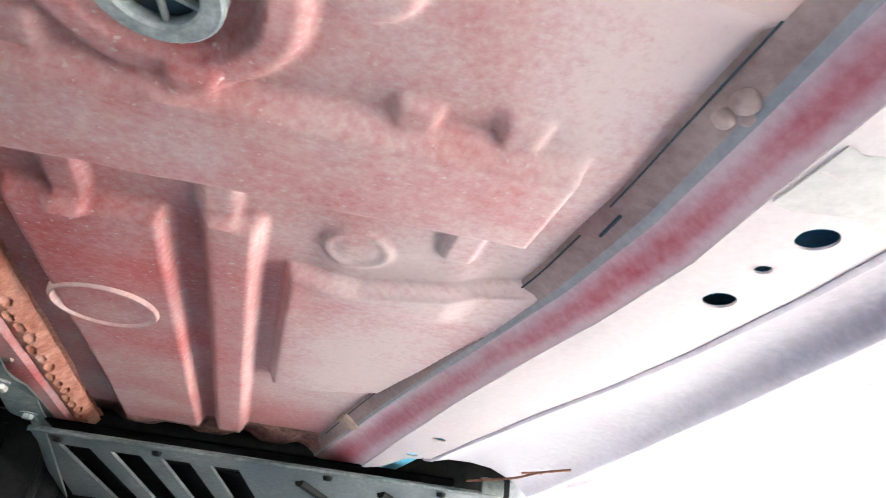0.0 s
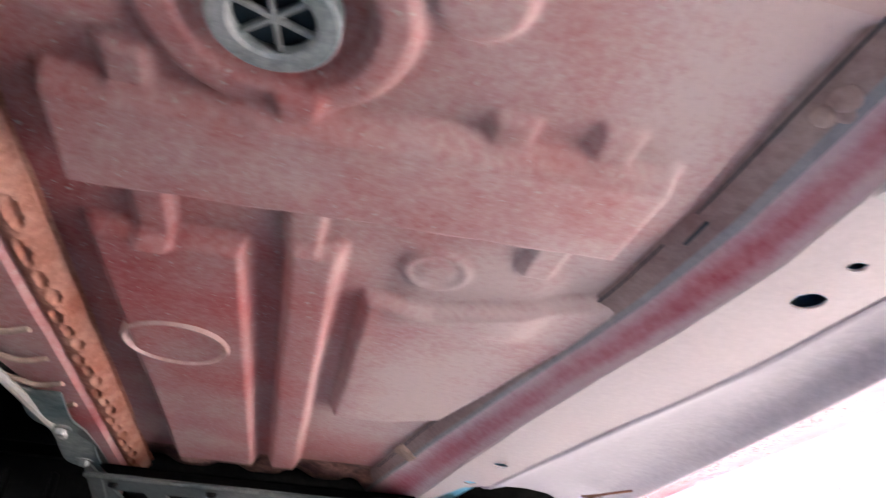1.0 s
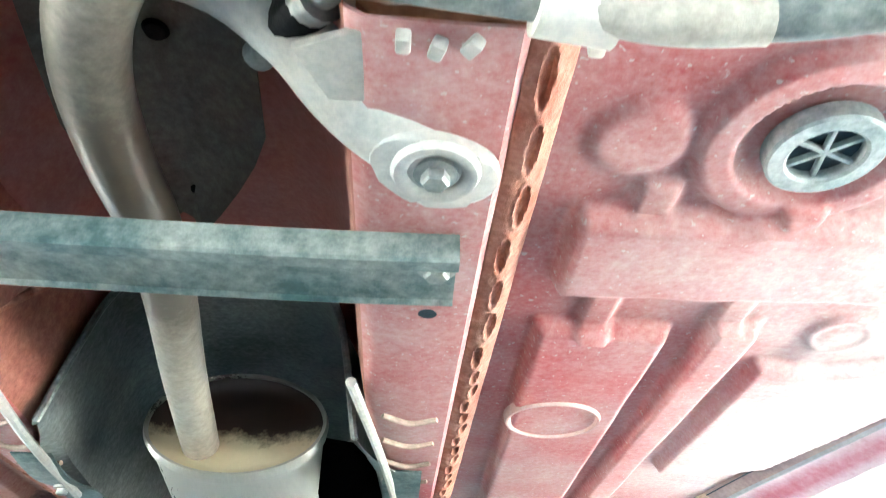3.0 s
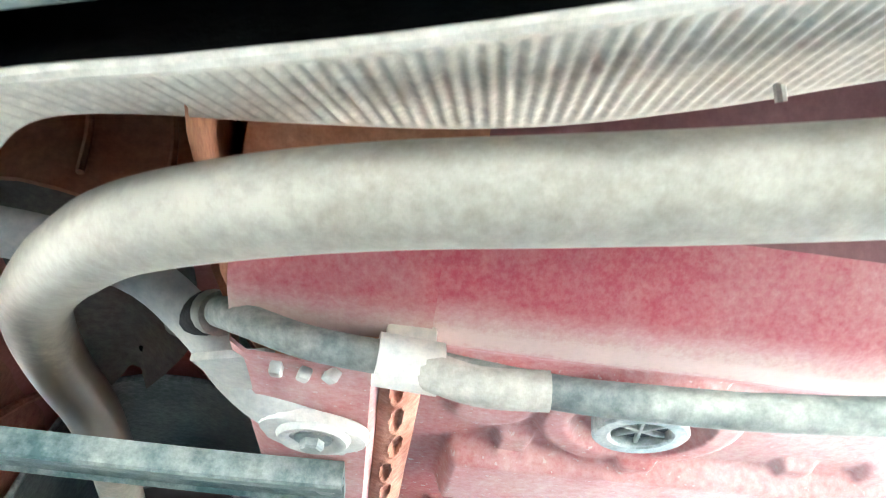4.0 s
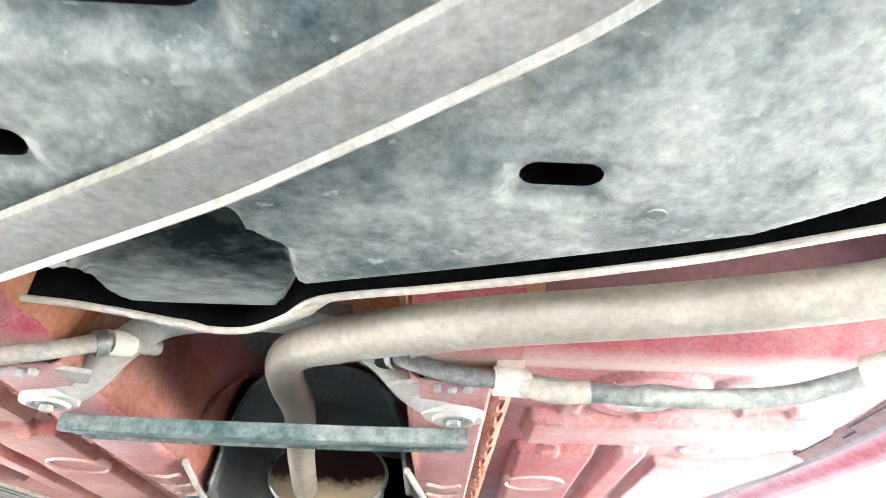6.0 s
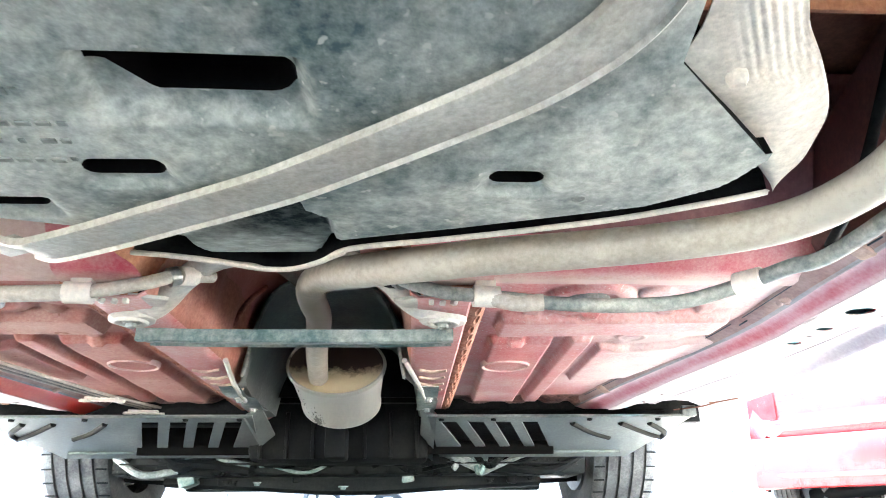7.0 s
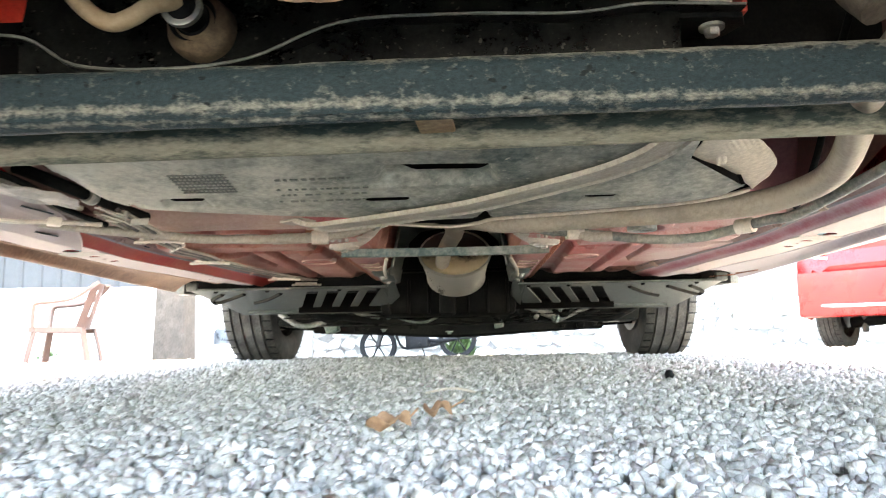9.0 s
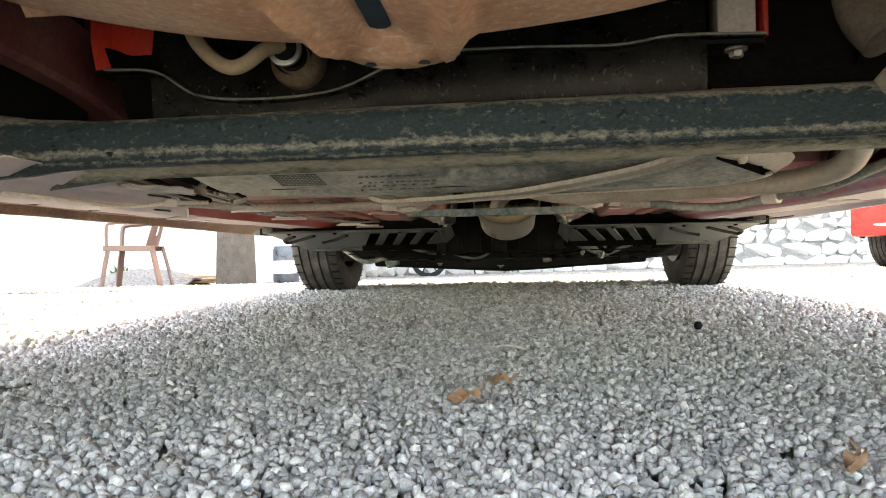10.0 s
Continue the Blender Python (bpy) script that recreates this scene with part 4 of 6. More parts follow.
# moulded writing that cannot be read, as bars
for r, (x0, x1, yy) in enumerate(((-0.180, -0.092, 0.385), (-0.185, -0.078, 0.412), (-0.183, -0.080, 0.428), (-0.190, -0.085, 0.446))):
    rng = random.Random(r)
    x = x0
    while x < x1:
        w = rng.choice((0.004, 0.006, 0.009))
        part("moulded_bar", box((x + w / 2, yy, tank_z(x, yy) - 0.0004), (w, 0.0045 if r else 0.007, 0.0016), 0.0003), M["emboss"], tank)
        x += w + rng.choice((0.003, 0.004, 0.010))
for i in range(12):
    x = -0.298 + 0.0055 * i
    part("moulded_bar", box((x + 0.002, 0.388, tank_z(x, 0.388) - 0.0004), (0.0012, 0.052, 0.0016), 0.0003, Euler((radians(-10.2), 0, radians(-4))).to_matrix()), M["emboss"], tank)
for j in range(7):
    y = 0.364 + 0.0082 * j
    part("moulded_bar", box((-0.2655, y, tank_z(-0.2655, y) - 0.0006), (0.066, 0.0013, 0.0016), 0.0003), M["emboss"], tank)
part("moulded_ring", ring_of((0.257, 0.486, tank_z(0.257, 0.486) + 0.0008), 0.0042, 0.0054, 0.0015, 24), M["tank"], tank)
# clean rear wall, seam flange and ears
flange_pts = [(-0.47, 0.288, 0.405), (-0.40, 0.285, 0.398), (-0.345, 0.28, 0.366), (-0.26, 0.278, 0.358), (-0.17, 0.278, 0.366), (-0.08, 0.278, 0.400), (0.03, 0.278, 0.405), (0.15, 0.278, 0.402), (0.22, 0.28, 0.410), (0.32, 0.288, 0.410)]
fl = spline(flange_pts, 5)
wall_rows = []
for p in fl:
    if not -0.42 < p.x < 0.262:
        continue
    wall_rows.append([(p.x, 0.274, 0.318), (p.x, 0.268, 0.325), (p.x, 0.263, p.z - 0.01), (p.x, 0.266, p.z + 0.02), (p.x, 0.275, 0.47)])
part("tank_rear_wall", sheet(wall_rows, (0, 0.02, 0)), M["tank_clean"], tank, "clean black tank wall behind the axle", smooth=50)
part("tank_seam", sweep([(p.x, p.y - 0.022, p.z) for p in fl], [(-0.010, 0.0016), (-0.010, -0.0016), (0.010, -0.0016), (0.010, 0.0016)], steps=0), M["tank_clean"], tank)
part("seam_edge", tube([(p.x, p.y - 0.033, p.z) for p in fl], 0.0016, 6, steps=0), M["emboss"], tank)
for x in (0.297, -0.442):
    ear = part("tank_ear", slab([(x - 0.050, 0.270), (x - 0.02, 0.268), (x + 0.025, 0.270), (x + 0.034, 0.29), (x + 0.02, 0.32), (x - 0.05, 0.32)], 0.404, 0.409, 0.001), M["black"], tank, "black mounting ear")
    part("ear_bolt", hex_bolt((x, 0.288, 0.403), 0.0085, 0.011), M["bolt"], ear)
    post = part("mount_post", box((x, 0.302, 0.447), (0.07 if x < 0 else 0.046, 0.04, 0.075), 0.006), M["bright_red"] if x < 0 else M["bracket"], car, "red painted mounting post" if x < 0 else "pale mounting post with red edge")
part("post_edge", box((0.328, 0.292, 0.448), (0.006, 0.03, 0.07), 0.002), M["bright_red"], car)
part("rail_bracket", sweep([(-0.475, 0.30, 0.495), (-0.470, 0.292, 0.455), (-0.462, 0.290, 0.414)], [(-0.036, 0.006), (-0.036, -0.006), (0.036, -0.006), (0.036, 0.006)], steps=4, up=(0, 1, 0)), M["bright_red"], car, "bright red pressed bracket")

# strap
strap_prof = [(-0.0195, 0.004), (-0.0195, -0.0045), (-0.0170, -0.0060), (-0.0145, -0.0030), (-0.002, -0.0015), (0.0165, -0.0035), (0.0195, -0.002), (0.0195, 0.004)]
strap = part("tank_strap", sweep([(-0.200, 0.607, 0.266), (-0.178, 0.593, 0.257), (-0.155, 0.580, 0.2545), (-0.10, 0.549, 0.2540), (-0.05, 0.519, 0.2540), (0.0, 0.490, 0.2545), (0.05, 0.461, 0.2560), (0.10, 0.430, 0.2605), (0.15, 0.399, 0.2660), (0.20, 0.367, 0.2725), (0.232, 0.340, 0.2790), (0.250, 0.318, 0.2850), (0.260, 0.295, 0.2920), (0.262, 0.272, 0.300)], strap_prof, steps=6), M["strap"], tank, "long grey steel tank strap with rolled edges", smooth=40)
part("strap_foot", box((-0.208, 0.612, 0.268), (0.045, 0.03, 0.004), 0.0012, Euler((0, 0, radians(-28))).to_matrix()), M["strap"], strap)


# corrugated heat shield between tank and pipe
def shield_rows():
    rows = []
    lip = spline([(-0.110, 0.618, 0.266), (-0.069, 0.620, 0.263), (-0.025, 0.636, 0.262), (0.000, 0.648, 0.262), (0.028, 0.647, 0.262), (0.056, 0.626, 0.262), (0.084, 0.597, 0.263), (0.15, 0.577, 0.263), (0.20, 0.562, 0.263), (0.25, 0.545, 0.263), (0.30, 0.526, 0.263), (0.35, 0.506, 0.265), (0.385, 0.500, 0.270), (0.412, 0.505, 0.278)], 56)
    for k, p in enumerate(lip):
        amp = 0.0007 * sstep(0.03, 0.08, p.x) * math.sin(p.x * 1250)
        row = []
        for j in range(19):
            f = j / 18
            row.append((p.x + 0.012 * f, p.y + 0.002 + (0.076 * sstep(0.04, 0.27, p.x) + 0.014) * f, p.z + (0.008 + 0.050 * sstep(0.04, 0.27, p.x)) * f + amp * sstep(0.0, 0.15, f) * sstep(1.0, 0.85, f)))
        rows.append(row)
    return rows


hs = part("corrugated_heat_shield", sheet(shield_rows(), 0.001), M["shield"], car, "cream corrugated heat shield along the tank edge", smooth=70)
# added black sheet stands in for the dark gap behind the lip
part("shield_gap_dark", sheet([[(r[0][0], r[0][1] + 0.004, r[0][2] + 0.004), (r[0][0], r[0][1] + 0.012, 0.36), (r[0][0], r[0][1] + 0.010, 0.43)] for r in shield_rows()[::8]], (0, 0.002, 0)), M["black"], hs)
lip_pts = [(r[0][0], r[0][1], r[0][2]) for r in shield_rows()[::12]]
part("shield_lip", tube(lip_pts, 0.0026, 8, steps=2), M["shield"], hs)
part("shield_clip", tube([(0.318, 0.594, 0.318), (0.319, 0.597, 0.311), (0.321, 0.601, 0.307)], 0.0020, 8), M["bolt"], hs)


def flap_rows():
    left = spline([(0.287, 0.290, 0.290), (0.291, 0.330, 0.288), (0.289, 0.364, 0.285), (0.314, 0.384, 0.284), (0.334, 0.402, 0.284), (0.343, 0.420, 0.283), (0.383, 0.467, 0.281), (0.410, 0.500, 0.280)], 8)
    right = spline([(0.334, 0.290, 0.300), (0.352, 0.330, 0.297), (0.376, 0.362, 0.294), (0.395, 0.390, 0.290), (0.407, 0.414, 0.288), (0.413, 0.440, 0.286), (0.418, 0.470, 0.284), (0.413, 0.505, 0.281)], 8)
    rows = []
    for k, (a, b) in enumerate(zip(left, right)):
        v = k / (len(left) - 1)
        line = []
        for i in range(37):
            u = i / 36
            p = a.lerp(b, u)
            p.z -= 0.005 * math.sin(u * math.pi)
            p.z += 0.0008 * math.sin((p.x * 0.9 - p.y * 0.5) * 1150) * sstep(0.42, 0.2, v) * sstep(0.15, 0.5, u)
            line.append(p)
        rows.append(line)
    return rows


fl_ob = part("heat_shield_flap", sheet(flap_rows(), 0.0012), M["shield"], hs, "cream bent heat shield flap", smooth=70)
part("flap_bolt", lathe([(0.001, -0.010), (0.004, -0.010), (0.0065, -0.006), (0.0065, 0.002)], (0.325, 0.366, 0.286), "z", 20), M["shield"], fl_ob)

part("vent_hose", tube([(0.452, 0.30, 0.44), (0.470, 0.38, 0.40), (0.487, 0.46, 0.34), (0.497, 0.53, 0.29), (0.510, 0.60, 0.27)], 0.0045, 10), M["black"], car, "thin black vent hose")

# ---- parking brake cables ----
cab_r = [(0.095, 0.790, 0.300), (0.122, 0.750, 0.287), (0.140, 0.729, 0.274), (0.172, 0.7225, 0.263), (0.214, 0.7225, 0.2595), (0.272, 0.717, 0.2515), (0.312, 0.701, 0.2440), (0.352, 0.688, 0.2400), (0.398, 0.677, 0.2405), (0.432, 0.664, 0.2465), (0.456, 0.648, 0.252), (0.478, 0.615, 0.255), (0.503, 0.565, 0.257), (0.545, 0.36, 0.29), (0.56, 0.20, 0.30)]
for sign in (1, -1):
    pts = [(sign * x, y, z) for x, y, z in cab_r]
    if sign < 0:
        pts = [(-0.085, 0.785, 0.300), (-0.108, 0.742, 0.286), (-0.135, 0.7225, 0.271), (-0.198, 0.7225, 0.261), (-0.277, 0.728, 0.2605), (-0.335, 0.722, 0.2605), (-0.398, 0.702, 0.2605), (-0.438, 0.662, 0.261), (-0.48, 0.630, 0.262), (-0.52, 0.60, 0.2635), (-0.57, 0.50, 0.262), (-0.60, 0.40, 0.262)]
    cable = part("brake_cable", tube(pts, 0.0073, 14), M["hose"] if sign > 0 else M["hose_pale"], car, "sleeved parking brake cable", smooth=60)
    part("cable_sleeve", tube([pts[4], ((pts[4][0] + pts[5][0]) / 2, (pts[4][1] + pts[5][1]) / 2, pts[5][2]), pts[5]] if sign > 0 else pts[3:5], 0.0086, 14), M["hose_pale"], cable)
    # left grommet is white to carry a highlight glare in its colour
    part("cable_grommet", tube([Vector(pts[1]).lerp(Vector(pts[0]), 0.45), pts[1]], 0.0105, 16, steps=1), M["black"] if sign > 0 else M["clip"], cable)
    e = Vector(pts[1])
    d = (Vector(pts[2]) - e).normalized()
    part("cable_ferrule", tube([e, e + d * 0.010], 0.0105, 16), M["bolt"], cable)
    c = Vector(pts[4] if sign > 0 else pts[3])
    clamp = part("cable_clamp", sweep([c + Vector((-0.0135 * 1, 0, 0)), c + Vector((0.0135, 0.003, 0))], [(0.0120 * math.cos(k * math.pi / 8), 0.0112 * math.sin(k * math.pi / 8)) for k in range(16)], steps=0), M["clip"], car, "white clamp band on the cable", smooth=50)
    part("clamp_lug", box(c + Vector((0.010, 0.013, 0.003)), (0.006, 0.012, 0.014), 0.0015), M["clip"], clamp)
    part("clamp_stay", box(c + Vector((0, 0.006, 0.012)), (0.022, 0.012, 0.014), 0.002), M["clip"], clamp)
    if sign > 0:
        c2 = Vector(pts[10])
        part("cable_clamp", sweep([c2 + Vector((-0.008, 0.010, 0)), c2 + Vector((0.008, -0.010, 0))], [(0.0115 * math.cos(k * math.pi / 8), 0.0115 * math.sin(k * math.pi / 8)) for k in range(16)], steps=0), M["clip"], car, "pale clamp band on the cable", smooth=50)

# ---- brake and fuel lines on the left floor ----
for k in range(5):
    o = 0.010 * k
    jog = 0.012 * k
    part("brake_line", tube([(-0.435 - o, 0.54, 0.275 + 0.004 * (k % 2)), (-0.430 - o, 0.66, 0.262), (-0.431 - o, 0.72 + jog, 0.259), (-0.436 - o, 0.755 + jog, 0.258), (-0.456 - o * 0.9, 0.785 + jog, 0.259), (-0.460 - o * 0.9, 0.82 + jog, 0.260), (-0.452 - o * 0.8, 0.93, 0.261), (-0.455 - o * 0.8, 1.00, 0.261), (-0.430 - o * 0.8, 1.20, 0.262), (-0.402 - o * 0.8, 1.36, 0.262), (-0.37 - o, 1.60, 0.272)], 0.0028, 8), M["line"] if k % 2 else M["hose_pale"], car, "thin steel brake line")
for cx, cy, rz in ((-0.447, 0.694, 4), (-0.474, 0.99, 8), (-0.420, 1.36, 10), (-0.40, 1.52, 12)):
    clipm = Euler((0, 0, radians(rz))).to_matrix()
    at = Vector((cx - 0.005, cy, 0.2545))
    loop = [(-0.034, -0.007, 0), (0.034, -0.007, 0), (0.037, 0.002, 0), (0.034, 0.013, 0.001), (0.024, 0.015, 0.002), (0.022, 0.006, 0.002), (-0.022, 0.006, 0.002), (-0.024, 0.015, 0.002), (-0.034, 0.013, 0.001), (-0.037, 0.002, 0), (-0.034, -0.007, 0)]
    cl = part("line_clip", tube([at + clipm @ Vector(q) for q in loop], 0.0024, 8, steps=3), M["clip"], car, "white moulded clip holding the brake lines")
    part("clip_plate", box(at + clipm @ Vector((0, -0.002, 0.005)), (0.058, 0.010, 0.004), 0.001, clipm), M["clip"], cl)
    for k in range(6):
        part("clip_tooth", box(at + clipm @ Vector((-0.025 + 0.010 * k, 0.004, 0.003)), (0.0028, 0.012, 0.008), 0.0008, clipm), M["clip"], cl)
# filter and fittings beside the tank
part("fuel_line_fitting", tube([(-0.43, 0.60, 0.277), (-0.452, 0.54, 0.285), (-0.475, 0.47, 0.295), (-0.50, 0.40, 0.305)], 0.008, 14), M["black"], car, "dark fuel hose fitting", smooth=60)
part("hose_collar", lathe([(0.009, -0.010), (0.0115, -0.006), (0.0115, 0.006), (0.009, 0.010)], (-0.464, 0.505, 0.290), "y", 20), M["bolt"], car)
for k in range(2):
    part("corner_pipe", tube([(-0.50 - 0.012 * k, 0.30 + 0.02 * k, 0.29), (-0.485 - 0.012 * k, 0.40 + 0.015 * k, 0.283 - 0.002 * k), (-0.50 - 0.010 * k, 0.50, 0.275), (-0.49 - 0.012 * k, 0.60, 0.268)], 0.0045, 8), M["hose_pale"] if k % 2 else M["black"], car)

# pale pressed closing panel behind the red shoulder of the left sill
rows = []
for j in range(61):
    y = 0.10 + 0.60 * j / 60
    inner = float(np.interp(y, (0.10, 0.40, 0.50, 0.60, 0.66, 0.70), (0.480, 0.490, 0.503, 0.530, 0.556, 0.580))) + 0.003 * noise.noise(Vector((y * 22, 3, 1)))
    outer = float(np.interp(y, SILL_Y, WHITE_X)) + 0.002
    line = []
    for i in range(19):
        f = i / 18
        x = inner + (outer - inner) * f
        z = float(np.interp(x, (0.48, 0.51, 0.54, 0.57, 0.60), (0.2790, 0.2690, 0.2590, 0.2500, 0.2425)))
        fold = 0.0035 * (sstep(0.528, 0.534, x) - sstep(0.546, 0.552, x)) * (1 - sstep(0.56, 0.62, y))
        line.append((-x, y, z + fold - 0.003 * (1 - sstep(0.0, 0.08, f)) + 0.0014 * noise.noise(Vector((x * 24, y * 10, 6)))))
    rows.append(line)
end = part("sill_end", sheet(rows, 0.0014), M["sill"], sill_l, "pale dusty pressed panel closing the sill", smooth=50)
part("panel_slot", box((-0.515, 0.47, 0.2665), (0.010, 0.055, 0.002), 0.0008, Euler((0, 0.32, -0.12)).to_matrix()), M["cavity"], end)
part("panel_slot", box((-0.562, 0.57, 0.2515), (0.009, 0.040, 0.002), 0.0008, Euler((0, 0.28, -0.18)).to_matrix()), M["cavity"], end)
part("panel_pipe", tube([(-0.478, 0.565, 0.262), (-0.520, 0.520, 0.259), (-0.548, 0.47, 0.252), (-0.560, 0.38, 0.248), (-0.565, 0.20, 0.250)], 0.0032, 8), M["clip"], car, "thin pale pipe along the panel")
part("pipe_clip", box((-0.520, 0.520, 0.2595), (0.018, 0.014, 0.012), 0.002, Euler((0, 0, 0.7)).to_matrix()), M["clip"], car)
# torn heat foil and folded brackets at the tank corner
rows = []
for j in range(25):
    y = 0.33 + 0.15 * j / 24
    w = 0.030 * math.sin(math.pi * min(1.0, (j + 2) / 26)) + 0.006 * noise.noise(Vector((y * 40, 8, 2)))
    mid = -0.478 + 0.20 * (y - 0.40)
    rows.append([(mid + w * (i / 8 - 0.5) * 2, y + 0.006 * math.sin(i), 0.2665 + 0.005 * noise.noise(Vector((i * 0.6, y * 34, 5))) + 0.004 * abs(i - 4) / 4) for i in range(9)])
part("foil_shield", sheet(rows, 0.0008), M["bracket"], car, "crumpled pale foil shield at the tank corner", smooth=25)
for cx, cy, cz, sx, sy, rz, ry in ((-0.438, 0.520, 0.263, 0.030, 0.022, 0.5, 0.3), (-0.421, 0.548, 0.261, 0.014, 0.030, -0.3, 0.5), (-0.448, 0.545, 0.264, 0.012, 0.036, 0.8, -0.4), (-0.432, 0.498, 0.266, 0.040, 0.008, 0.9, 0.2)):
    tm = Euler((0.25, ry, rz)).to_matrix()
    fb = part("corner_bracket", box((cx, cy, cz), (sx, sy, 0.0022), 0.0008, tm), M["bracket"], car, "small folded pale bracket")
    part("folded_tab", box(Vector((cx, cy, cz)) + tm @ Vector((sx / 2, 0, 0.004)), (0.002, sy, 0.010), 0.0006, tm), M["bracket"], fb)

# ---- twist beam rear axle ----
def beam_sec(x):
    """Section (y, z) of the open channel at x: rear wall, closed top, front wall."""
    g = 1 + 0.55 * sstep(0.42, 0.62, abs(x))
    drop = 0.004 * math.cos(x * 2)
    outer = [(0.174, 0.2765), (0.168, 0.2740), (0.162, 0.2745), (0.157, 0.281), (0.153, 0.296), (0.150, 0.312), (0.151, 0.322), (0.157, 0.330), (0.170, 0.335), (0.20, 0.337), (0.232, 0.334), (0.244, 0.325), (0.246, 0.305), (0.245, 0.290), (0.249, 0.281), (0.256, 0.2765), (0.263, 0.278)]
    outer = [(y, z if z < 0.29 else 0.29 + (z - 0.29) * 0.86) for y, z in outer]
    return [(0.20 + (y - 0.20) * (0.6 + 0.4 * g), 0.300 + (z - 0.300) * g - drop * 0.3 + 0.010 * max(-0.5, min(0.5, x))) for y, z in outer]


def beam_mesh():
    bm, rings, nx = bmesh.new(), [], 90
    for i in range(nx + 1):
        x = -0.64 + 1.28 * i / nx
        sec = beam_sec(x)
        inner = []
        for k, (y, z) in enumerate(sec):
            (ya, za), (yb, zb) = sec[max(k - 1, 0)], sec[min(k + 1, len(sec) - 1)]
            n = math.hypot(yb - ya, zb - za)
            inner.append((y + 0.0045 * (zb - za) / n, z - 0.0045 * (yb - ya) / n))
        full = [(y, z + 0.0012 * noise.noise(Vector((x * 25, y * 60, 2)))) for y, z in sec] + inner[::-1]
        rings.append([bm.verts.new((x, y, z)) for y, z in full])
    m, top = len(rings[0]), len(beam_sec(0))
    for r0, r1 in zip(rings, rings[1:]):
        for k in range(m):
            f = bm.faces.new((r0[k], r0[(k + 1) % m], r1[(k + 1) % m], r1[k]))
            # inner faces near black, the shade of the channel put into the colour
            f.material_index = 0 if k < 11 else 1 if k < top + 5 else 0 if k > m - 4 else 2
    return bm


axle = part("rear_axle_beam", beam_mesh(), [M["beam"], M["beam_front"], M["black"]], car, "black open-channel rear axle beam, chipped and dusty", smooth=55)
part("lip_rib", tube([(-0.5, 0.1585, 0.2745), (0.5, 0.1585, 0.2845)], 0.0025, 8), M["beam"], axle)
part("weld_plate", box((0.014, 0.208, 0.286), (0.034, 0.066, 0.006), 0.002, Euler((0, 0, radians(-4))).to_matrix()), M["weld"], axle, "rust-brown plate joining the two beam lips")
for sign in (1, -1):
    part("trailing_arm", sweep([(sign * 0.60, 0.42, 0.32), (sign * 0.615, 0.25, 0.305), (sign * 0.63, 0.10, 0.295), (sign * 0.64, -0.12, 0.29)], [(-0.03, 0.03), (-0.03, -0.03), (-0.02, -0.04), (0.02, -0.04), (0.03, -0.03), (0.03, 0.03)], steps=5), M["beam"], axle)

# ---- spare wheel well and rear parts ----
def well_z(x, y):
    z = 0.336 + 0.42 * (x + 0.045) ** 2 + 0.0 * y
    z += 0.025 * sstep(-0.05, 0.01, y) * sstep(0.035, 0.075, abs(x + 0.047))
    z += 0.16 * sstep(-0.25, -0.54, y)
    z -= 0.016 * (pad(x - 0.12 * (y + 0.0) , y, -0.110, -0.094, -0.6, 0.02, 0.010) + pad(x + 0.08 * y, y, -0.008, 0.014, -0.6, 0.02, 0.010))
    z += 0.010 * pad(x, y, -0.074, -0.036, -0.24, -0.045, 0.006)
    return z + 0.0015 * noise.noise(Vector((x * 10, y * 10, 6)))


well = part("spare_wheel_well", sheet(grid(-0.44, 0.30, -0.54, 0.0, 90, 70, well_z), 0.002), M["primer"], car, "beige and rust coloured spare wheel well", smooth=60)
well.location = (-0.022, 0.085, 0.020)
part("well_slot", slab([(-0.060, -0.20), (-0.041, -0.20), (-0.045, -0.062), (-0.051, -0.055), (-0.058, -0.055), (-0.064, -0.062)], 0.3445, 0.349, 0), M["cavity"], well)
part("well_lip", sheet(grid(-0.104, 0.008, -0.044, 0.016, 34, 12, lambda x, y: 0.3275 + 3.6 * (x + 0.047) ** 2 + 0.35 * max(0, -y - 0.01) + 0.0012 * noise.noise(Vector((x * 90, y * 90, 0)))), 0.003), M["primer"], well, "ragged lip with two holes", smooth=60)
for x in (-0.075, -0.024):
    part("lip_hole", lathe([(0.001, 0.001), (0.0045, 0.001), (0.006, -0.0005)], (x, -0.004, 0.3275), "z", 16), M["cavity"], well)
part("well_front_wall", sheet([[(x, 0.0, well_z(x, 0.0)), (x, 0.02, 0.40), (x, 0.03, 0.46)] for x in [-0.44 + 0.0185 * k for k in range(41)]], (0, -0.002, 0)), M["primer"], well, smooth=60)
part("filler_hose", tube([(-0.345, 0.215, 0.455), (-0.325, 0.20, 0.418), (-0.300, 0.195, 0.392), (-0.280, 0.195, 0.383), (-0.262, 0.195, 0.388), (-0.245, 0.20, 0.402), (-0.228, 0.215, 0.412)], 0.0085, 14), M["hose_tan"], car, "tan breather hose", smooth=60)
part("filler_elbow", lathe([(0.012, -0.02), (0.017, -0.016), (0.017, 0.006), (0.024, 0.008), (0.026, 0.02)], (-0.225, 0.232, 0.408), "y", 24), M["black"], car)
part("hose_ring", lathe([(0.017, -0.004), (0.020, -0.003), (0.020, 0.003), (0.017, 0.004)], (-0.226, 0.218, 0.408), "y", 24), M["bolt"], car)
part("filler_cup", lathe([(0.018, -0.012), (0.020, -0.006), (0.030, 0.0), (0.034, 0.010), (0.033, 0.022), (0.040, 0.030), (0.044, 0.034)], (-0.222, 0.246, 0.404), "y", 32, caps=False), M["cup"], car, "rusty round filler cup", smooth=50)
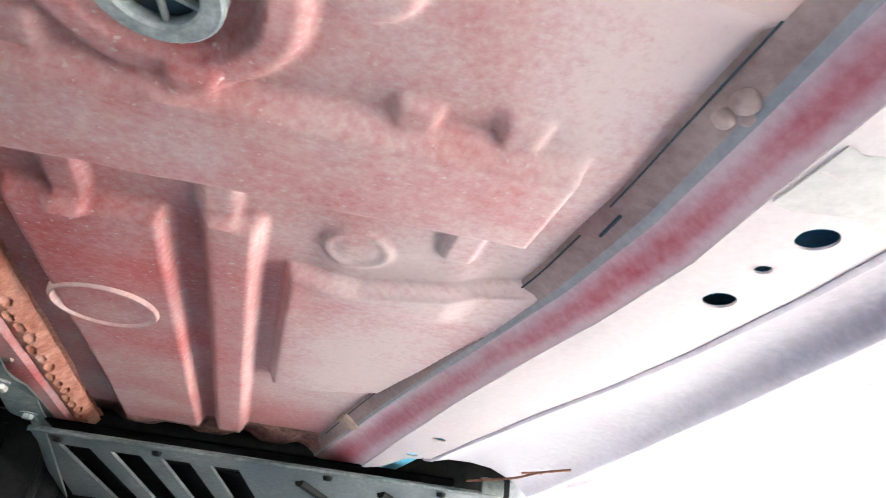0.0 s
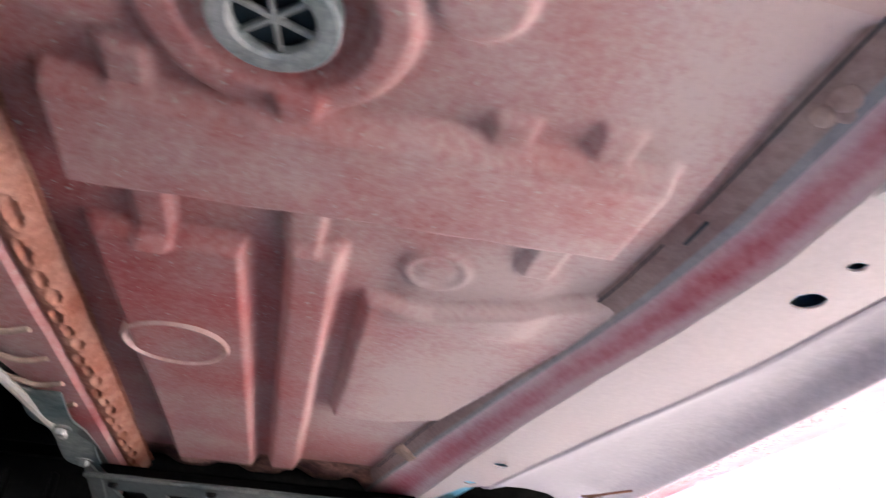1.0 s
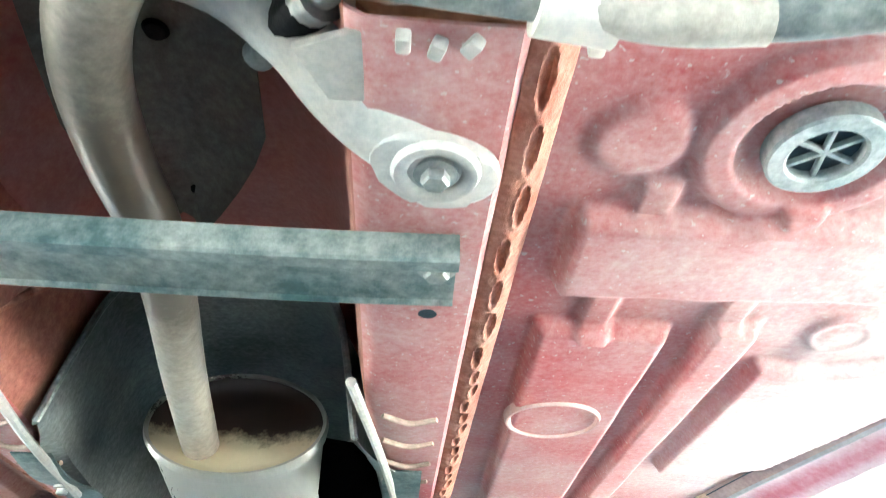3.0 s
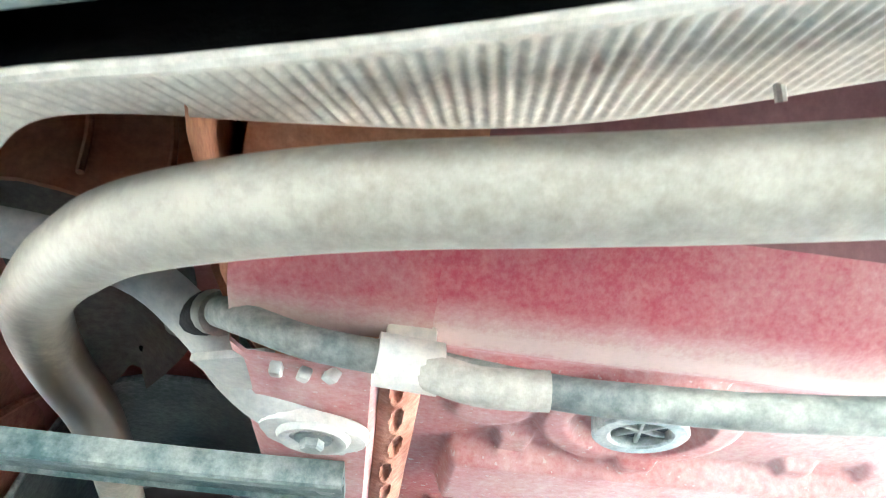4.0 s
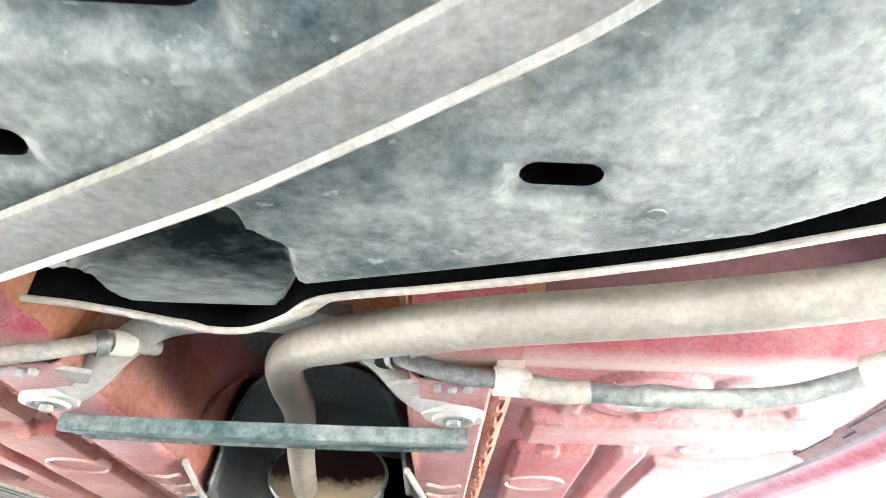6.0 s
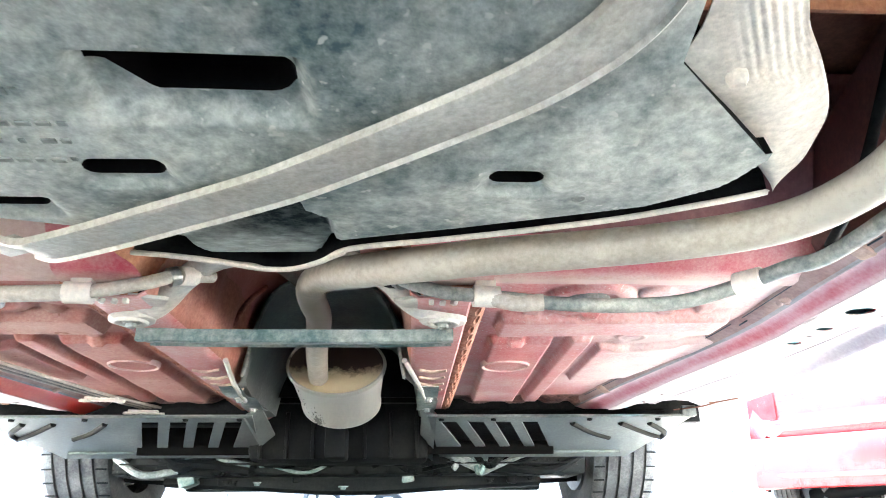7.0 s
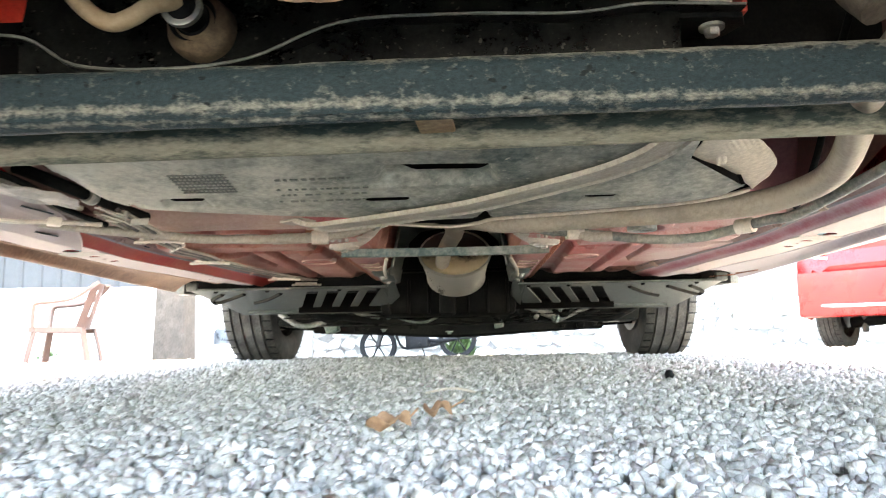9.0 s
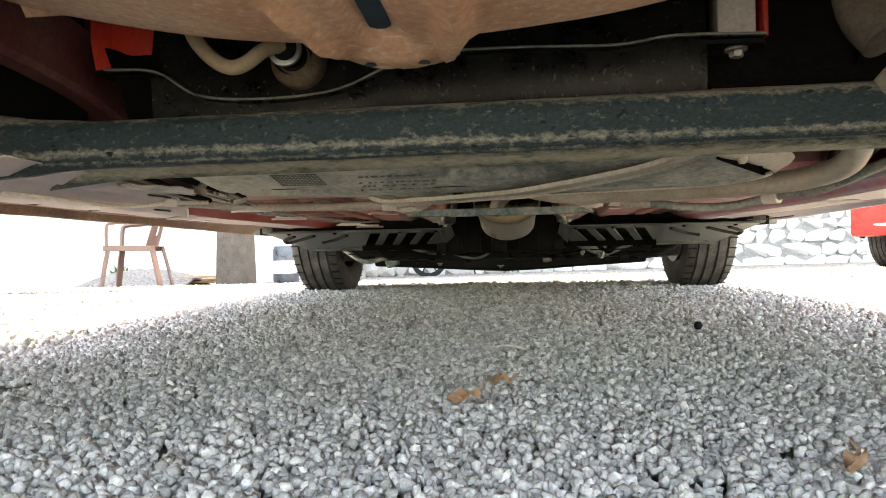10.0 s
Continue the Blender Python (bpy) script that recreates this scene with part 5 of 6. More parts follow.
part("tank_top_edge", sweep([(-0.30, 0.262, 0.400), (-0.255, 0.258, 0.452), (-0.19, 0.256, 0.462), (-0.13, 0.254, 0.466), (-0.09, 0.252, 0.490), (0.02, 0.252, 0.500), (0.26, 0.254, 0.505)], [(-0.006, 0.004), (-0.006, -0.004), (0.006, -0.004), (0.006, 0.004)], steps=5), M["tank_clean"], car)
for x, r in ((0.40, 0.030), (0.47, 0.024)):
    part("vent_pipe", tube([(x, 0.24, 0.50), (x + 0.005, 0.22, 0.42), (x + 0.02, 0.20, 0.38)], r * 0.8, 14), M["hanger"], car)
part("plate_tag", box((-0.63, 0.26, 0.398), (0.022, 0.004, 0.024), 0.001), M["clip"], car)

# ---- front: belly trays, engine, suspension, wheels ----
def tray(sign):
    rows = []
    nv = 42
    slots = [(gx - 0.0165, gx + 0.0165, 5, 37) for gx in (0.222, 0.277, 0.332, 0.388)]
    cuts = [c for q in slots for c in q[:2]]
    ss = sorted([c for c in np.linspace(0.10, 0.78, 68) if min(abs(c - d) for d in cuts) > 0.004] + cuts)
    for q in ss:
        line = []
        for j in range(nv + 1):
            v = j / nv
            x = min(max(q + 0.09 * (v - 0.2), 0.172 + 0.035 * v), 0.708 - 0.06 * v)
            line.append((sign * x, 1.46 + 0.29 * v, 0.240 - 0.054 * v))
        rows.append(line)

    def slot(i, j):
        if max(abs(rows[i + 1][k][0] - rows[i][k][0]) for k in (j, j + 1)) < 1e-6:
            return True
        m = (ss[i] + ss[i + 1]) / 2
        return any(a < m < b and j0 <= j < j1 for a, b, j0, j1 in slots)
    ob = part("belly_tray", sheet(rows, 0.004, slot), M["tray"], car, "grey plastic belly tray with long slots", smooth=35)
    # black sheet behind the slots stands in for their shade
    part("tray_slot_shade", sheet([[(sign * x, y, z + 0.012) for x, y, z in r[::14]] for r in rows[10:-8:12]], 0.002), M["black"], ob)
    part("tray_wall", sheet([[(sign * 0.190, 1.46 + 0.03 * k, 0.238 - 0.006 * k), (sign * 0.160, 1.47 + 0.03 * k, 0.262 - 0.006 * k)] for k in range(11)], 0.003), M["tray"], ob)
    part("tray_bracket", box((sign * 0.700, 1.462, 0.250), (0.030, 0.012, 0.022), 0.003), M["tray"], ob)
    part("tray_edge", tube([(sign * 0.172, 1.459, 0.240), (sign * 0.706, 1.459, 0.240)], 0.003, 8), M["tray"], ob)
    for gx, gl in ((0.47, 0.10), (0.57, 0.13), (0.63, 0.10)):
        # slanted pressed grooves, their shade drawn as black rods
        part("tray_groove", tube([(sign * gx, 1.50, 0.2315), (sign * (gx + gl * 0.5), 1.56, 0.2205), (sign * min(0.685, gx + gl), 1.60, 0.2135)], 0.006, 8), M["black"], ob)
    part("tray_rib", tube([(sign * 0.42, 1.70, 0.1945), (sign * 0.62, 1.70, 0.1945)], 0.005, 8), M["tray"], ob)
    part("tray_flat", slab([(sign * 0.16, 1.76), (sign * 0.53, 1.76), (sign * 0.50, 1.92), (sign * 0.16, 1.92)], 0.172, 0.176, 0.001), M["black"], ob)
    for px in (0.20, 0.305, 0.50, 0.64):
        part("tray_stud", lathe([(0.001, -0.003), (0.005, -0.002), (0.006, 0.002)], (sign * px, 1.475, 0.235), "z", 14), M["black"], ob)
    # black box stands in for the shade between floor end and tray
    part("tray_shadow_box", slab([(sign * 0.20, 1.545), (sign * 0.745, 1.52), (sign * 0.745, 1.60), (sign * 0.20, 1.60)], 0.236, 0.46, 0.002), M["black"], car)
    return ob


tray(1), tray(-1)
# two added dark sheets hide the shell where the gaps lie in shade
part("lower_dark_sheet", sheet([[(x, 1.665, 0.185), (x, 1.667, 0.25), (x, 1.672, 0.34)] for x in (-0.46, 0.0, 0.46)], (0, 0.003, 0)), M["void"], car, "added near-black sheet closing the gap under the floor end")
part("toe_dark_sheet", sheet([[(x, 1.60, 0.30), (x, 1.66, 0.42), (x, 1.68, 0.60)] for x in (-0.72, 0.72)], (0, 0.003, 0)), M["black"], car, "added black sheet closing the gap above the floor end")
# added black block keeps daylight out of the gap behind the subframe
part("engine_gap_filler", slab([(-0.56, 1.80), (0.56, 1.80), (0.56, 1.98), (-0.56, 1.98)], 0.150, 0.30, 0.01), M["tank_clean"], car, "added black block filling the dark gap under the engine")
engine = part("gearbox_case", box((-0.02, 1.80, 0.235), (0.40, 0.30, 0.13), 0.02), M["black"], car, "dark gearbox and engine pan")
for k in range(7):
    part("case_rib", box((-0.19 + 0.057 * k, 1.648, 0.225), (0.008, 0.014, 0.10), 0.002), M["black"], engine)
part("exhaust_flange", box((-0.02, 1.62, 0.205), (0.045, 0.10, 0.07), 0.008), M["black"], engine)
sub = part("front_subframe", sweep([(-0.46, 1.93, 0.150), (-0.25, 1.90, 0.140), (0.0, 1.89, 0.128), (0.25, 1.90, 0.140), (0.46, 1.93, 0.150)], [(-0.04, 0.02), (-0.04, -0.012), (-0.03, -0.02), (0.03, -0.02), (0.04, -0.012), (0.04, 0.02)], steps=5), M["black"], car, "black front subframe", smooth=30)
rng = random.Random(14)
for k in range(22):
    x = rng.uniform(-0.50, 0.50)
    a = rng.uniform(-0.12, 0.12)
    part("engine_line", tube([(x, 1.78, rng.uniform(0.16, 0.22)), (x + a, 1.765, rng.uniform(0.15, 0.20)), (x + 2 * a, 1.785, rng.uniform(0.15, 0.23))], rng.uniform(0.004, 0.013), 8), M[rng.choice(("black", "tank_clean", "shield_dark", "brace"))], engine)
rng = random.Random(4)
for k in range(26):
    x, y = rng.uniform(-0.44, 0.44), rng.uniform(1.84, 2.0)
    part("subframe_bolt", hex_bolt((x, y, 0.127 + 0.05 * abs(x)), rng.uniform(0.005, 0.009), 0.009), M["brace"] if k % 5 == 0 else M["black"], sub)
for k in range(10):
    x = -0.4 + 0.088 * k
    part("subframe_lug", box((x, 1.87 + 0.02 * (k % 3), 0.148), (rng.uniform(0.02, 0.05), 0.04, rng.uniform(0.02, 0.04)), 0.004, Euler((0, rng.uniform(-0.3, 0.3), rng.uniform(-0.4, 0.4))).to_matrix()), M["black"] if k % 2 else M["brace"], sub)
for sign in (1, -1):
    arm = part("control_arm", sweep([(sign * 0.28, 1.95, 0.150), (sign * 0.42, 2.02, 0.150), (sign * 0.58, 2.10, 0.160), (sign * 0.66, 2.13, 0.17)], [(-0.022, 0.012), (-0.022, -0.012), (0.022, -0.012), (0.022, 0.012)], steps=5), M["black"], car, "black front lower control arm", smooth=30)
    part("ball_joint", lathe([(0.001, -0.02), (0.018, -0.016), (0.020, 0.0), (0.014, 0.02)], (sign * 0.64, 2.12, 0.165), "z", 18), M["bolt"], arm)
    part("splash_panel", box((sign * 0.42, 2.32, 0.165), (0.24, 0.02, 0.06), 0.01), M["tray"], car, "grey splash panel ahead of the axle")
    part("strut", tube([(sign * 0.60, 2.14, 0.2), (sign * 0.57, 2.14, 0.55)], 0.03, 14), M["black"], car)
    part("arch_liner", sheet([[(sign * xx, 2.13 + 0.36 * math.cos(a), 0.29 + 0.36 * math.sin(a)) for a in [math.pi * (0.0 + k / 14) for k in range(15)]] for xx in (0.55, 0.82)], (0, 0, 0.003)), M["black"], car, "black wheel arch liner", smooth=50)
    part("arch_end", box((sign * 0.735, 1.565, 0.262), (0.09, 0.03, 0.05), 0.006), M["tray"], car)


def wheel(x, y, sign, parent):
    R, hw = 0.288, 0.084
    prof = [(0.19, -hw * 0.82), (0.215, -hw * 0.98), (0.255, -hw), (0.277, -hw * 0.93), (R - 0.003, -hw * 0.78)]
    for g in (-0.5, -0.17, 0.17, 0.5):
        c, w = g * hw * 1.15, 0.004
        prof += [(R, c - w), (R - 0.007, c - w + 0.0006), (R - 0.007, c + w - 0.0006), (R, c + w)]
    prof += [(R - 0.003, hw * 0.78), (0.277, hw * 0.93), (0.255, hw), (0.215, hw * 0.98), (0.19, hw * 0.82)]
    w = part("wheel", lathe(prof, (x, y, R + 0.028), "x", 72, caps=False), M["tyre"], parent, "worn road tyre on a dark steel rim", smooth=30)
    part("rim", lathe([(0.19, -0.08), (0.185, -0.06), (0.17, 0.0), (0.10, sign * 0.03), (0.001, sign * 0.03)], (x, y, R + 0.028), "x", 40), M["rim"], w)
    part("brake_disc", lathe([(0.001, -0.012), (0.115, -0.012), (0.115, 0.012), (0.001, 0.012)], (x - sign * 0.06, y, R + 0.028), "x", 40), M["rim"], w)
    # tread sipes
    for k in range(48):
        a = 2 * math.pi * k / 48
        for s in (-0.78, 0.78):
            part("tread_sipe", box((x + s * hw, y + (R + 0.0006) * math.sin(a) * 0.997, R + 0.028 + (R + 0.0006) * math.cos(a) * 0.997), (0.026, 0.0035, 0.002), 0, Euler((-a, 0, radians(12 * s))).to_matrix()), M["black"], w)
    return w


for sign in (1, -1):
    wheel(sign * 0.684, 2.13, sign, car)
    wheel(sign * 0.735, -0.13, sign, car)
part("front_bumper_underside", sheet(grid(-0.74, 0.74, 2.40, 2.80, 20, 10, lambda x, y: 0.185 + 0.05 * x * x + 0.05 * (y - 2.4)), 0.004), M["black"], car, "black bumper underside")
# unseen black sheet added to close the engine bay from above
part("engine_bay_dark_sheet", sheet(grid(-0.74, 0.74, 1.62, 2.80, 8, 8, lambda x, y: 0.58), 0.004), M["black"], car)

# ---- car body shell ----
stations = [(-0.66, 0.66, 0.44, 0.70, 0.72, 0.50), (-0.63, 0.74, 0.38, 0.95, 1.10, 0.52), (-0.52, 0.80, 0.38, 1.00, 1.40, 0.55), (-0.40, 0.825, 0.40, 1.00, 1.46, 0.57), (0.15, 0.835, 0.300, 0.98, 1.49, 0.58), (0.8, 0.835, 0.262, 0.96, 1.50, 0.58), (1.45, 0.835, 0.262, 0.94, 1.46, 0.56), (1.75, 0.835, 0.36, 0.93, 1.25, 0.56), (2.10, 0.835, 0.60, 0.92, 0.98, 0.60), (2.45, 0.82, 0.36, 0.86, 0.89, 0.58), (2.72, 0.74, 0.25, 0.72, 0.75, 0.55), (2.84, 0.60, 0.28, 0.60, 0.62, 0.50)]


def shell_row(s):
    y, hw, zb, belt, roof, rw = s
    half = [(float(np.interp(y, SILL_Y, RIM_X)) + 0.009 if 0.1 < y < 1.56 else hw - 0.03, zb - 0.012), (max(hw - 0.03, float(np.interp(y, SILL_Y, RIM_X)) + 0.02 if 0.1 < y < 1.56 else 0), zb), (hw - 0.005, zb + 0.10), (hw, (zb + belt) / 2), (hw - 0.02, belt), (rw + 0.03, roof - 0.05), (rw - 0.06, roof), (0.0, roof + 0.015)]
    return [(x, y, z) for x, z in half] + [(-x, y, z) for x, z in half[-2::-1]]


srows = []
for a, b in zip(stations, stations[1:]):
    for k in range(4):
        f = k / 4
        srows.append(shell_row([u + (v - u) * f for u, v in zip(a, b)]))
srows.append(shell_row(stations[-1]))
part("body_shell", sheet(srows, (0, 0, 0.004), mats=lambda i, j: 1 if j in (4, 9) and 8 <= i <= 30 else 0), [M["gloss_red"], M["glass"]], car, "glossy red car body", smooth=35)
part("tail_panel", slab([(-0.70, -0.66), (0.70, -0.66), (0.70, -0.60), (-0.70, -0.60)], 0.42, 0.98, 0.03), M["gloss_red"], car)
part("nose_panel", slab([(-0.62, 2.78), (0.62, 2.78), (0.58, 2.85), (-0.58, 2.85)], 0.28, 0.66, 0.03), M["gloss_red"], car)
# ---- the yard ----
def leaf(x, y, rz, s):
    rows = [[(s * (i / 10 - 0.5), s * 0.42 * (j / 4 - 0.5) * math.sin(math.pi * (0.06 + 0.88 * i / 10)), 0.004 * math.sin(i * 0.9 + j) + 0.010 * abs(j / 4 - 0.5)) for j in range(5)] for i in range(11)]
    ob = tagged(empty("dry_leaf", pose(x, y, ground_z(x, y) + 0.014, 6, -8, rz)), "curled dry brown leaf lying on the gravel", "leaf", "fallen leaves")
    part("blade", sheet(rows, 0.0006), M["leaf"], ob, smooth=60)
    part("stalk", tube([(s * 0.45, 0, 0.002), (s * 0.75, 0.01, 0.006)], 0.0009, 5), M["leaf"], ob)


leaf(-0.018, 0.115, 15, 0.033)
leaf(0.014, 0.20, -35, 0.029)
leaf(0.255, -0.085, 50, 0.03)
pebble = part("black_pebble", lathe([(0.001, -0.007), (0.006, -0.005), (0.008, 0.001), (0.005, 0.008), (0.001, 0.009)], (0.356, 0.74, 0.030), "z", 9), M["black"])
tagged(pebble, "single black stone on the grey gravel", "stone")
stick = part("twig", tube([(-0.015, 0.495, 0.024), (0.02, 0.487, 0.030), (0.055, 0.470, 0.024)], 0.0018, 6), M["hose_pale"])
tagged(stick, "pale dry twig lying on the gravel", "twig")


def plastic_chair(m):
    ob = tagged(empty("garden_chair", m), "beige moulded plastic armchair standing on gravel", "chair")
    part("seat", sheet(grid(-0.23, 0.23, -0.22, 0.22, 16, 16, lambda x, y: 0.42 - 0.02 * math.cos(x * 5) * math.cos(y * 5) - 0.03 * sstep(0.15, 0.23, y) * 0), 0.006), M["chair"], ob, smooth=60)
    rows = [[(0.22 * (i / 12 * 2 - 1) * (1 - 0.15 * j / 12), -0.20 - 0.12 * j / 12 + 0.05 * (i / 6 - 1) ** 2, 0.42 + 0.42 * j / 12) for j in range(13)] for i in range(13)]
    part("backrest", sheet(rows, (0, 0.006, 0), lambda i, j: 3 <= j <= 9 and i in (3, 6, 9)), M["chair"], ob, smooth=60)
    part("seat_skirt", sweep([(-0.235, -0.2, 0.40), (-0.245, 0.2, 0.405), (-0.2, 0.235, 0.405), (0.2, 0.235, 0.405), (0.245, 0.2, 0.405), (0.235, -0.2, 0.40)], [(-0.004, 0.022), (-0.004, -0.03), (0.004, -0.03), (0.004, 0.022)], steps=4), M["chair"], ob)
    u = [(-0.028, 0.012), (-0.03, -0.012), (0.03, -0.012), (0.028, 0.012)]
    for sx in (1, -1):
        part("leg", sweep([(sx * 0.22, 0.20, 0.42), (sx * 0.25, 0.235, 0.2), (sx * 0.27, 0.26, 0.0)], u), M["chair"], ob)
        part("leg", sweep([(sx * 0.21, -0.20, 0.42), (sx * 0.235, -0.25, 0.2), (sx * 0.25, -0.29, 0.0)], u), M["chair"], ob)
        part("armrest", sweep([(sx * 0.185, -0.315, 0.845), (sx * 0.235, -0.24, 0.77), (sx * 0.265, -0.13, 0.69), (sx * 0.275, 0.02, 0.655), (sx * 0.272, 0.15, 0.645), (sx * 0.262, 0.205, 0.61), (sx * 0.240, 0.215, 0.42)], u), M["chair"], ob)
    return ob


plastic_chair(pose(-3.83, 6.3, ground_z(-3.83, 6.3), 0, 0, 104))

post = part("stone_post", slab([(-3.49, 7.42), (-3.11, 7.38), (-3.07, 7.62), (-3.47, 7.66)], 0, 1, 0), M["stone"])
for v in post.data.vertices:
    top = v.co.z > 0.5
    v.co.z = ground_z(-3.3, 7.5) + (1.9 if top else -0.05)
    v.co.x = -3.28 + (v.co.x + 3.28) * (0.72 if top else 1.0)
tagged(post, "rough brown granite post tapering upward", "post")

wall_l = part("wall_left", box((-7.3, 9.02, 0.18), (9.4, 0.22, 1.56), 0.02, Euler((0, 0, radians(7))).to_matrix()), M["wall"])
tagged(wall_l, "whitewashed yard wall with dirt at its foot", "wall", kind="structure")
tin_rows = [[(-12 + 0.02 * i, 9.35 + (0.02 * i - 5.8) * 0.1228 + (0.025 if i % 13 in (0, 1) else 0.0), z) for z in (0.2, 1.4, 2.6)] for i in range(465)]
fence = part("fence_sheet", sheet([r[:] for r in tin_rows], (0, 0.004, 0)), M["tin"], smooth=60)
tagged(fence, "grey corrugated metal fence above the wall", "fence", kind="structure")


# tall unseen walls, added to keep sun and sky off the background
for name, cx, cy, w, d, h in (("shade_wall_left", -9.2, 10.5, 13.6, 0.3, 15.0), ("shade_wall_back", 6.0, 14.6, 36.0, 0.3, 24.0), ("shade_wall_side", -16.0, 4.0, 0.3, 13.0, 6.0)):
    shade_ob = part(name, box((cx, cy, h / 2 - 0.6), (w, d, h), 0.02), M["yard"])
    tagged(shade_ob, "plain wall added out of view to shade the yard", "wall", kind="structure")


def rubble_wall():
    base = part("wall_back", box((2.5, 13.75, 0.45), (26.0, 0.35, 2.2), 0.02), M["mortar"])
    tagged(base, "whitewashed rubble stone wall behind the yard", "wall", kind="structure")
    rng = random.Random(8)
    shapes = []
    for k in range(8):
        bm = bmesh.new()
        for _ in range(14):
            v = Vector((rng.gauss(0, 1), rng.gauss(0, 1), rng.gauss(0, 1))).normalized()
            bm.verts.new((max(-0.8, min(0.8, v.x * 1.1)), v.y * 0.5, max(-0.8, min(0.8, v.z * 1.1))))
        bmesh.ops.convex_hull(bm, input=bm.verts)
        bmesh.ops.delete(bm, geom=[v for v in bm.verts if not v.link_faces], context="VERTS")
        me = bpy.data.meshes.new("rubble_stone")
        bm.to_mesh(me)
        bm.free()
        me.materials.append(M["rubble"])
        shapes.append(me)
    z = -0.52
    while z < 0.9:
        h = rng.uniform(0.20, 0.28)
        x = -5.0
        while x < 8.5:
            w = rng.uniform(0.24, 0.48)
            ob = new("rubble_stone", shapes[rng.randrange(8)])
            ob.parent = base
            ob.matrix_basis = Matrix.LocRotScale((x + w / 2, 13.56, z + h / 2), Euler((0, rng.uniform(-0.2, 0.2), 0)), (w * 0.64, 0.13, h * 0.66))
            x += w
        z += h


def motorcycle(m):
    ob = tagged(empty("motorcycle", m), "dark motorcycle parked side-on before the stone wall", "motorcycle")
    for x in (-0.64, 0.64):
        w = part("wheel", lathe([(0.24, -0.03), (0.29, -0.045), (0.305, 0.0), (0.29, 0.045), (0.24, 0.03)], (x, 0, 0.305), "y", 36, caps=False), M["moto"], ob)
        part("rim", lathe([(0.225, -0.02), (0.245, -0.025), (0.245, 0.025), (0.225, 0.02), (0.225, -0.02)], (x, 0, 0.305), "y", 36, caps=False), M["moto"], w)
        for k in range(6):
            a = k * math.pi / 3
            part("spoke", tube([(x, 0, 0.305), (x + 0.23 * math.cos(a), 0, 0.305 + 0.23 * math.sin(a))], 0.012, 6), M["moto"], w)
    part("engine", box((0.0, 0, 0.36), (0.36, 0.24, 0.30), 0.04), M["moto"], ob)
    for k in range(5):
        part("cooling_fin", box((0.06, 0, 0.42 + 0.025 * k), (0.22, 0.27, 0.008), 0.002), M["rim"], ob)
    part("frame_tube", tube([(-0.64, 0.06, 0.305), (-0.2, 0.06, 0.33), (0.1, 0.05, 0.62), (0.38, 0.0, 0.85)], 0.03, 8), M["moto"], ob)
    part("frame_tube", tube([(-0.2, -0.06, 0.3), (0.25, -0.06, 0.25), (0.40, 0.0, 0.75)], 0.022, 8), M["moto"], ob)
    part("fork", tube([(0.64, 0.07, 0.305), (0.46, 0.07, 0.85)], 0.025, 8), M["rim"], ob)
    part("fork", tube([(0.64, -0.07, 0.305), (0.46, -0.07, 0.85)], 0.025, 8), M["rim"], ob)
    part("fuel_tank", lathe([(0.03, -0.26), (0.14, -0.2), (0.17, 0.0), (0.13, 0.2), (0.04, 0.27)], (0.12, 0, 0.78), "x", 18), M["moto"], ob)
    part("seat", box((-0.38, 0, 0.76), (0.55, 0.22, 0.08), 0.03), M["black"], ob)
    part("silencer", tube([(0.15, -0.14, 0.25), (-0.2, -0.16, 0.26), (-0.7, -0.18, 0.36)], 0.045, 12), M["rim"], ob)
    part("footrest", tube([(-0.05, -0.3, 0.27), (-0.05, 0.3, 0.27)], 0.015, 8), M["moto"], ob)
    part("handlebar", tube([(0.40, -0.34, 1.0), (0.46, 0, 0.92), (0.40, 0.34, 1.0)], 0.016, 8), M["moto"], ob)
    part("side_stand", tube([(-0.05, -0.1, 0.25), (-0.08, -0.26, 0.0)], 0.012, 6), M["moto"], ob)
    return ob


motorcycle(pose(-0.78, 11.0, ground_z(-0.78, 11.0), 0, 4, 176))
dr = tagged(empty("plastic_drum", pose(-2.50, 7.0, ground_z(-2.50, 7.0))), "black plastic drum with a pale band", "drum")
part("shell", lathe([(0.001, 0.0), (0.13, 0.0), (0.14, 0.02), (0.14, 0.36), (0.12, 0.40), (0.001, 0.40)], (0, 0, 0), "z", 28), M["drum"], dr)
part("band", lathe([(0.1405, 0.10), (0.143, 0.11), (0.143, 0.23), (0.1405, 0.24)], (0, 0, 0), "z", 28), M["drum_band"], dr)

# gravel heap and planks by the wall
pile = part("gravel_heap", sheet(grid(-5.6, -3.9, 7.2, 8.4, 40, 30, lambda x, y: ground_z(x, y) - 0.03 + 0.24 * max(0, 1 - ((x + 4.6) / 0.95) ** 2 - ((y - 7.85) / 0.6) ** 2) + 0.02 * noise.noise(Vector((x * 9, y * 9, 0)))), -0.02), M["heap"])
tagged(pile, "low heap of dark grey gravel by the wall", "gravel heap", kind="stuff")
for k, (x, y, a) in enumerate(((-3.95, 7.9, 10), (-4.0, 8.0, -6), (-3.7, 7.85, 20))):
    pl = part("plank", box((0, 0, 0), (0.75, 0.12, 0.03), 0.004), M["plank"])
    pl.matrix_basis = pose(x, y, ground_z(x, y) + 0.03 + 0.032 * k, 0, 0, a)
    tagged(pl, "weathered plank lying by the wall", "plank", "planks")


